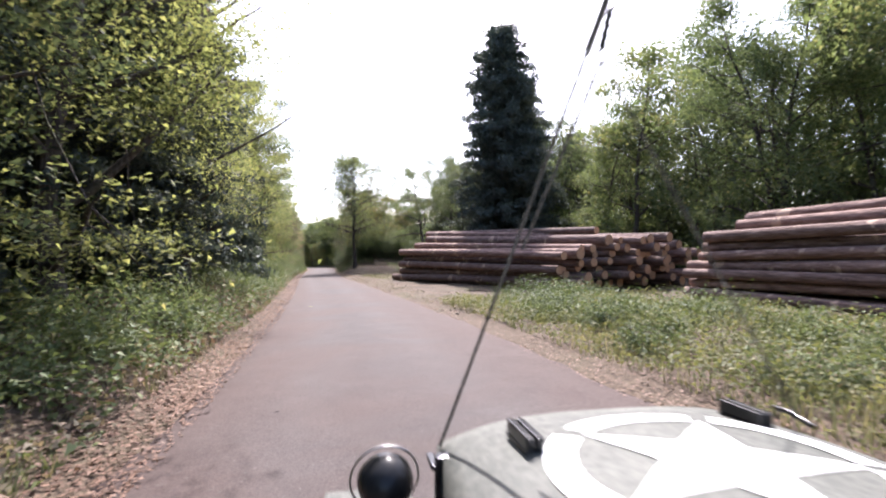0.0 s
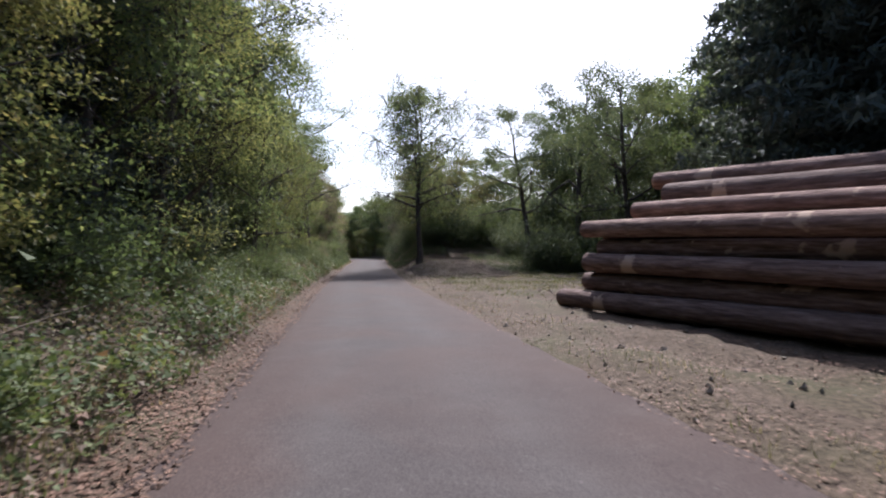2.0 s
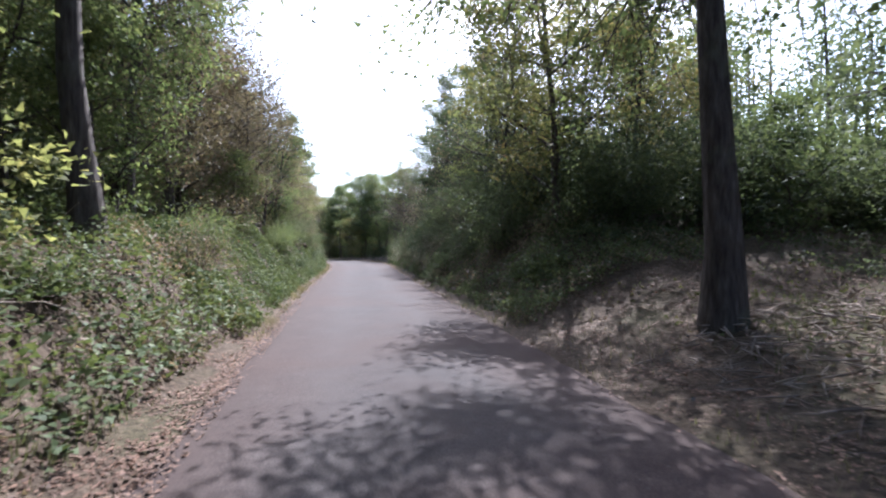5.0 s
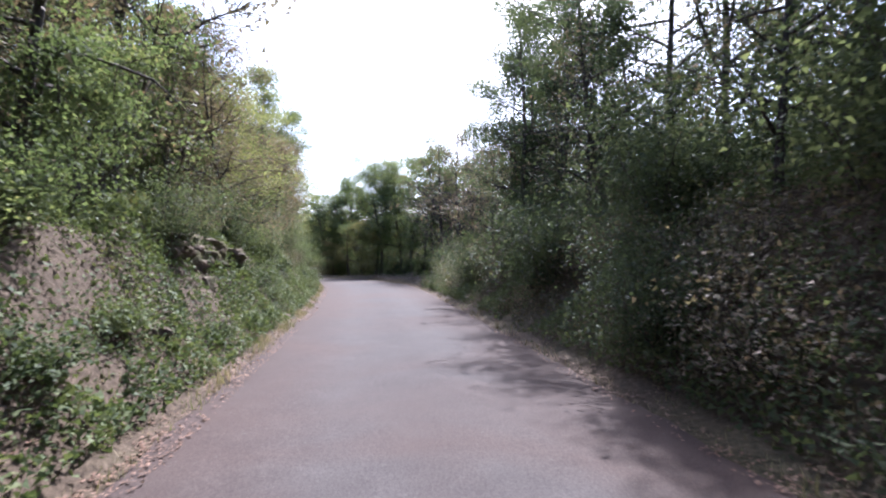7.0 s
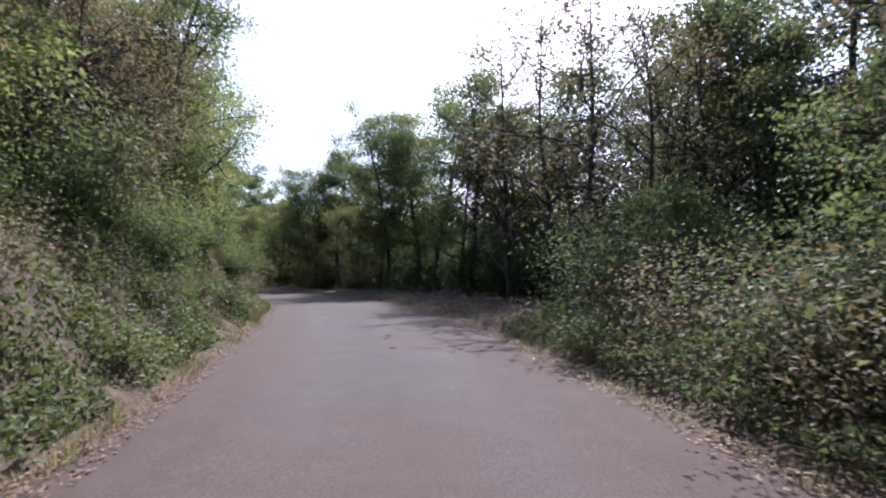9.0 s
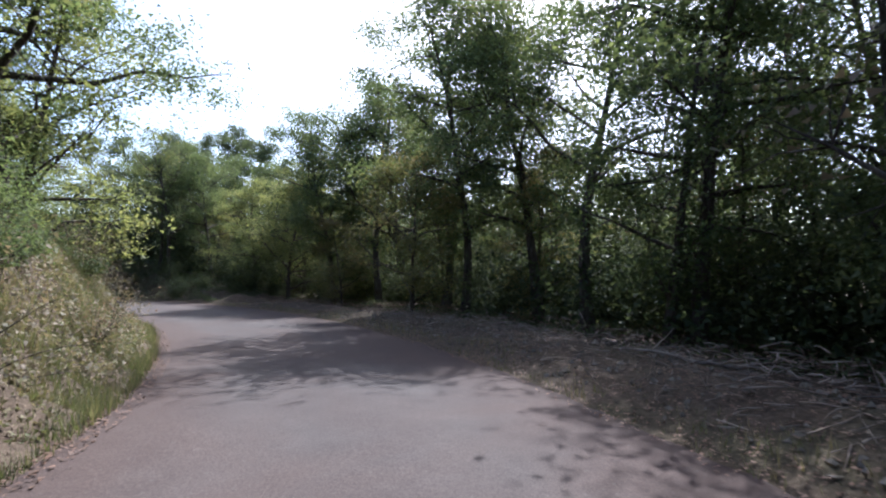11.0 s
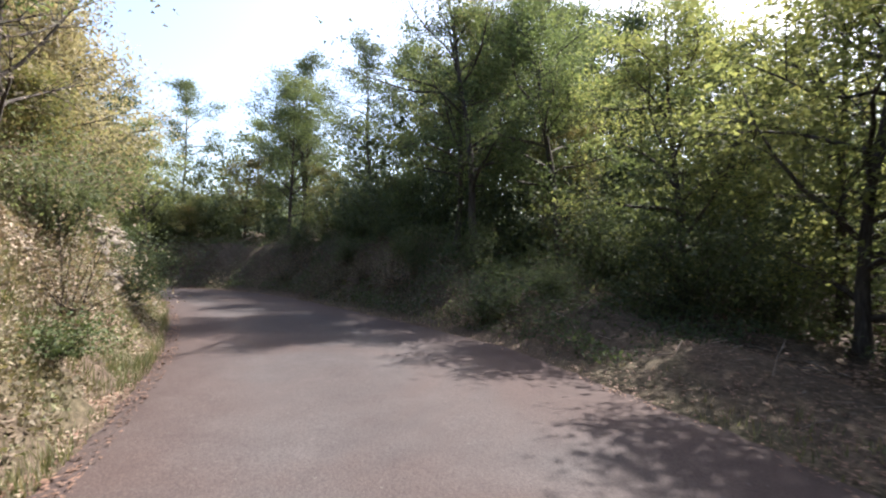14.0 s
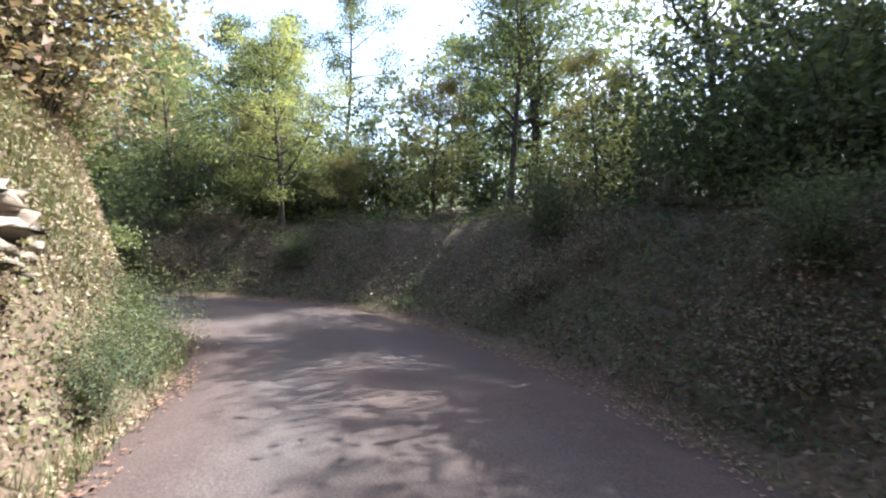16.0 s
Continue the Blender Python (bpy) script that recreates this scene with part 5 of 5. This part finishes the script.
M_PAINT = material("olive_grey_paint", _paint, 0.72)
M_WHITE = material("white_marking_paint", lambda nt, p: nt.links.new(ramp(nt, noise_tex(nt, 6.0, 5, 0.7), [(0.3, (0.6, 0.6, 0.58)), (0.6, (0.74, 0.74, 0.72))]), p.inputs["Base Color"]), 0.65)
M_BLACK = material("black_enamel", lambda nt, p: nt.links.new(ramp(nt, noise_tex(nt, 9.0, 3), [(0.4, (0.012, 0.012, 0.013)), (0.8, (0.035, 0.034, 0.033))]), p.inputs["Base Color"]), 0.22)
M_RUBBER = material("black_rubber", lambda nt, p: nt.links.new(ramp(nt, noise_tex(nt, 20.0, 4), [(0.3, (0.018, 0.018, 0.018)), (0.8, (0.06, 0.057, 0.053))]), p.inputs["Base Color"]), 0.8)
M_ROPE = material("olive_webbing", lambda nt, p: nt.links.new(ramp(nt, noise_tex(nt, 60.0, 2), [(0.3, (0.05, 0.045, 0.035)), (0.7, (0.13, 0.115, 0.09))]), p.inputs["Base Color"]), 0.9)


def _steel(nt, p):
    p.inputs["Metallic"].default_value = 1.0
    nt.links.new(ramp(nt, noise_tex(nt, 12.0, 4), [(0.3, (0.2, 0.2, 0.2)), (0.8, (0.42, 0.41, 0.39))]), p.inputs["Base Color"])


M_STEEL = material("dull_steel", _steel, 0.4)

CX, HOOD = 0.715, 1.1       # the hood's middle line and height in the jeep's own frame
jeep = tagged(new("jeep"), "olive-grey open military jeep with a white star on its hood", "jeep")


def hood_z(x, y):
    return HOOD - 0.075 * (abs(x - CX) / 0.5) ** 3.2 - 0.025 * max(0.0, (y - 0.9) / 0.42) ** 2


def build_jeep():
    # hood: a cambered sheet with turned-down sides
    bm = bmesh.new()
    ys = np.linspace(0.32, 1.32, 21)
    rows = []
    for y in ys:
        half = 0.56 - 0.075 * (y - 0.32)
        xs = [CX + half * q for q in np.linspace(-1, 1, 29)]
        row = [bm.verts.new((xs[0] - 0.006, y, hood_z(xs[0], y) - 0.16))] + [bm.verts.new((x, y, hood_z(x, y))) for x in xs] + [bm.verts.new((xs[-1] + 0.006, y, hood_z(xs[-1], y) - 0.16))]
        rows.append(row)
    low = [bm.verts.new((v.co.x, 1.345, v.co.z - 0.05)) for v in rows[-1]]
    for a, b in zip(rows + [rows[-1]], rows[1:] + [low]):
        if a is b:
            continue
        for k in range(len(a) - 1):
            bm.faces.new((a[k], a[k + 1], b[k + 1], b[k])).smooth = True
    hood = part("hood", bm, M_PAINT, jeep, "grey-green cambered steel hood")
    # star and broken ring
    sx, sy, turn = 0.712, 0.875, radians(-6)
    bm = bmesh.new()
    rim = []
    for k in range(10):
        a = turn + math.pi + k * math.pi / 5
        r = 0.285 if k % 2 == 0 else 0.113
        rim.append((math.sin(a) * r, math.cos(a) * r))
    pts = []
    for k in range(10):
        (ax, ay), (bx, by) = rim[k], rim[(k + 1) % 10]
        pts += [(ax + (bx - ax) * q / 5, ay + (by - ay) * q / 5) for q in range(5)]
    rings = [[bm.verts.new((sx + x * f, sy + y * f, hood_z(sx + x * f, sy + y * f) + 0.003)) for x, y in pts] for f in np.linspace(0.05, 1, 9)]
    bm.faces.new(rings[0])
    for a, b in zip(rings, rings[1:]):
        for k in range(50):
            bm.faces.new((a[k], b[k], b[(k + 1) % 50], a[(k + 1) % 50]))
    bmesh.ops.recalc_face_normals(bm, faces=bm.faces)
    part("star", bm, M_WHITE, hood, "white painted five-pointed star")
    for k in range(5):
        bm = bmesh.new()
        a0 = turn + math.pi + k * math.tau / 5 + radians(4)
        prev = None
        for q in range(15):
            a = a0 + (math.tau / 5 - radians(8)) * q / 14
            col = [bm.verts.new((sx + math.sin(a) * r, sy + math.cos(a) * r, hood_z(sx + math.sin(a) * r, sy + math.cos(a) * r) + 0.003)) for r in np.linspace(0.272, 0.34, 4)]
            if prev:
                for j in range(3):
                    bm.faces.new((prev[j], prev[j + 1], col[j + 1], col[j]))
            prev = col
        bmesh.ops.recalc_face_normals(bm, faces=bm.faces)
        part("ring_segment", bm, M_WHITE, hood, "white painted arc")
    # rests for the folded windscreen
    for x, dy in ((0.392, 0.0), (1.005, 0.05)):
        bm = bmesh.new()
        z = hood_z(x, 1.1 + dy) - 0.004
        box(bm, x - 0.022, x + 0.022, 1.03 + dy, 1.17 + dy, z, z + 0.012, 0.003)
        for q in (-0.011, 0.011):
            box(bm, x + q - 0.009, x + q + 0.009, 1.03 + dy, 1.17 + dy, z + 0.01, z + 0.042, 0.004)
        part("rest_block", bm, M_BLACK, hood, "black slotted rubber rest block")
    # catch at the hood's front corner, and hook on the other side
    bm = bmesh.new()
    box(bm, 0.205, 0.222, 1.2, 1.225, 0.9, 1.02, 0.004)
    box(bm, 0.21, 0.255, 1.195, 1.23, 1.0, 1.022, 0.004)
    box(bm, 0.195, 0.215, 1.21, 1.29, 0.985, 1.0, 0.004)
    part("hood_catch", bm, M_BLACK, jeep, "black spring hood catch")
    rope([(1.185, 1.12, 1.06), (1.19, 1.2, 1.075), (1.2, 1.26, 1.07)], 0.008, M_BLACK, "hook", jeep, "black steel hook")
    # marker light on the fender, with a wire guard
    lamp = Matrix.Translation((0.1, 1.4, 0.885)) @ pose(0, 0, 0, -80, 0, 4)
    bm = lathe(bmesh.new(), [(0, -0.085), (0.03, -0.08), (0.055, -0.062), (0.072, -0.03), (0.077, 0), (0.077, 0.02), (0.07, 0.028), (0, 0.03)], lamp)
    lamp_ob = part("marker_light", bm, M_BLACK, jeep, "round black enamelled lamp housing")
    a = np.linspace(0, math.tau, 40)
    rope([tuple(lamp @ Vector((0.095 * math.cos(q), 0.095 * math.sin(q), 0.02))) for q in a], 0.0035, M_STEEL, "guard_ring", lamp_ob, "thin wire guard ring")
    bm = bmesh.new()
    box(bm, 0.085, 0.115, 1.385, 1.42, 0.74, 0.82, 0.005)
    part("bracket", bm, M_BLACK, lamp_ob)
    # body
    bm = bmesh.new()
    for x0 in (-0.075, 1.475):
        box(bm, x0, x0 + 0.03, -1.6, 0.05, 0.45, 0.86, 0.008)
    box(bm, -0.06, 1.49, -1.61, -1.58, 0.45, 0.86, 0.008)
    box(bm, -0.06, 1.49, -1.6, 0.3, 0.42, 0.47, 0.008)
    part("body_tub", bm, M_PAINT, jeep)
    bm = bmesh.new()
    box(bm, 0.13, 1.3, 0.1, 0.33, 0.5, 1.06, 0.03)
    part("cowl", bm, M_PAINT, jeep)
    bm = bmesh.new()
    box(bm, 0.24, 1.19, 1.29, 1.33, 0.5, 0.99, 0.012)
    grille = part("grille", bm, M_PAINT, jeep)
    for k in range(9):
        bm = bmesh.new()
        x = 0.42 + k * 0.0738
        box(bm, x - 0.014, x + 0.014, 1.325, 1.336, 0.58, 0.95, 0.004)
        part("slot", bm, M_BLACK, grille)
    for x0, x1 in ((-0.075, 0.2), (1.23, 1.505)):
        bm = bmesh.new()
        box(bm, x0, x1, 0.85, 1.68, 0.72, 0.75, 0.012)
        box(bm, x0, x1, 1.66, 1.69, 0.62, 0.745, 0.012)
        part("fender", bm, M_PAINT, jeep)
    bm = bmesh.new()
    box(bm, 0.0, 1.43, 1.72, 1.8, 0.45, 0.58, 0.012)
    box(bm, 0.35, 0.43, -1.5, 1.74, 0.38, 0.48, 0.01)
    box(bm, 1.0, 1.08, -1.5, 1.74, 0.38, 0.48, 0.01)
    part("chassis", bm, M_PAINT, jeep)
    for x, sgn in ((0.09, -1), (1.34, 1)):
        for y in (1.22, -0.82):
            m = Matrix.Translation((x, y, 0.37)) @ pose(0, 0, 0, 0, 90 * sgn, 0)
            wheel = part("wheel", lathe(bmesh.new(), [(0.0, 0.03), (0.07, 0.035), (0.1, 0.0), (0.19, -0.01), (0.205, 0.06), (0.205, -0.07), (0.0, -0.06)], m), M_PAINT, jeep)
            part("tyre", lathe(bmesh.new(), [(0.2, -0.075), (0.3, -0.085), (0.35, -0.07), (0.362, -0.03), (0.362, 0.03), (0.35, 0.07), (0.3, 0.085), (0.2, 0.075)], m), M_RUBBER, wheel, "black rubber tyre")
    for x in (0.32, 1.11):
        bm = bmesh.new()
        box(bm, x - 0.24, x + 0.24, -0.75, -0.28, 0.46, 0.72, 0.04)
        box(bm, x - 0.24, x + 0.24, -0.85, -0.73, 0.68, 1.1, 0.04)
        part("seat", bm, M_ROPE, jeep, "olive canvas seat")
    # whip aerial tied down to the front with webbing and a swivel
    top, ring = Vector((0.66, 1.19, 2.19)), Vector((0.655, 1.23, 2.02))
    tie = Vector((0.228, 1.275, 1.02))
    aerial = [(0.2, -1.55, 0.8), (0.24, -1.3, 1.9), (0.38, -0.7, 2.75), (0.52, 0.1, 2.95), (0.62, 0.8, 2.66), tuple(top)]
    pts = [Vector(p) for p in aerial]
    fine = []
    for i in range(len(pts) - 1):
        a, b, c, d = pts[max(i - 1, 0)], pts[i], pts[i + 1], pts[min(i + 2, len(pts) - 1)]
        for k in range(6):
            t = k / 6
            fine.append(0.5 * (2 * b + (c - a) * t + (2 * a - 5 * b + 4 * c - d) * t * t + (3 * b - a - 3 * c + d) * t ** 3))
    rope([tuple(p) for p in fine] + [tuple(top)], 0.008, M_BLACK, "whip_aerial", jeep, "bent black whip aerial")
    rope([tuple(tie + (top - tie) * q) for q in np.linspace(0, 1, 8)], 0.0045, M_ROPE, "tie_strap", jeep, "thin olive webbing strap")
    rope([tuple(tie + (top - tie) * q) for q in np.linspace(0.86, 1, 4)], 0.009, M_ROPE, "strap_end", jeep, "doubled webbing end")
    rope([tuple(tie + (ring - tie) * q) for q in np.linspace(0.5, 1, 8)], 0.004, M_ROPE, "tie_rope", jeep, "thin olive cord")
    hook = Vector((1.19, 1.18, 1.075))
    rope([tuple(ring + (hook - ring) * q) for q in np.linspace(0, 1, 8)], 0.004, M_ROPE, "tie_rope", jeep, "thin olive cord")
    a = np.linspace(0, math.tau, 18)
    for c, r in ((ring + Vector((0, 0, 0.012)), 0.016), (top - Vector((0, 0, 0.03)), 0.018)):
        rope([(c.x + r * math.cos(q), c.y, c.z + r * math.sin(q)) for q in a], 0.003, M_STEEL, "swivel_ring", jeep, "steel swivel ring")
    mid = [ring + Vector((0, 0, 0.03)) + (top - ring - Vector((0, 0, 0.08))) * q for q in np.linspace(0, 1, 9)]
    t = Tubes()
    t.add([tuple(p) for p in mid], [0.006, 0.011, 0.007, 0.011, 0.007, 0.011, 0.007, 0.011, 0.006], 8)
    mesh_part("swivel", t.mesh("swivel", M_BLACK), jeep, "black swivel chain")


build_jeep()
jeep.matrix_world = pose(1.008, -1.001, -0.012, 0.05, 1.21, 12.5)
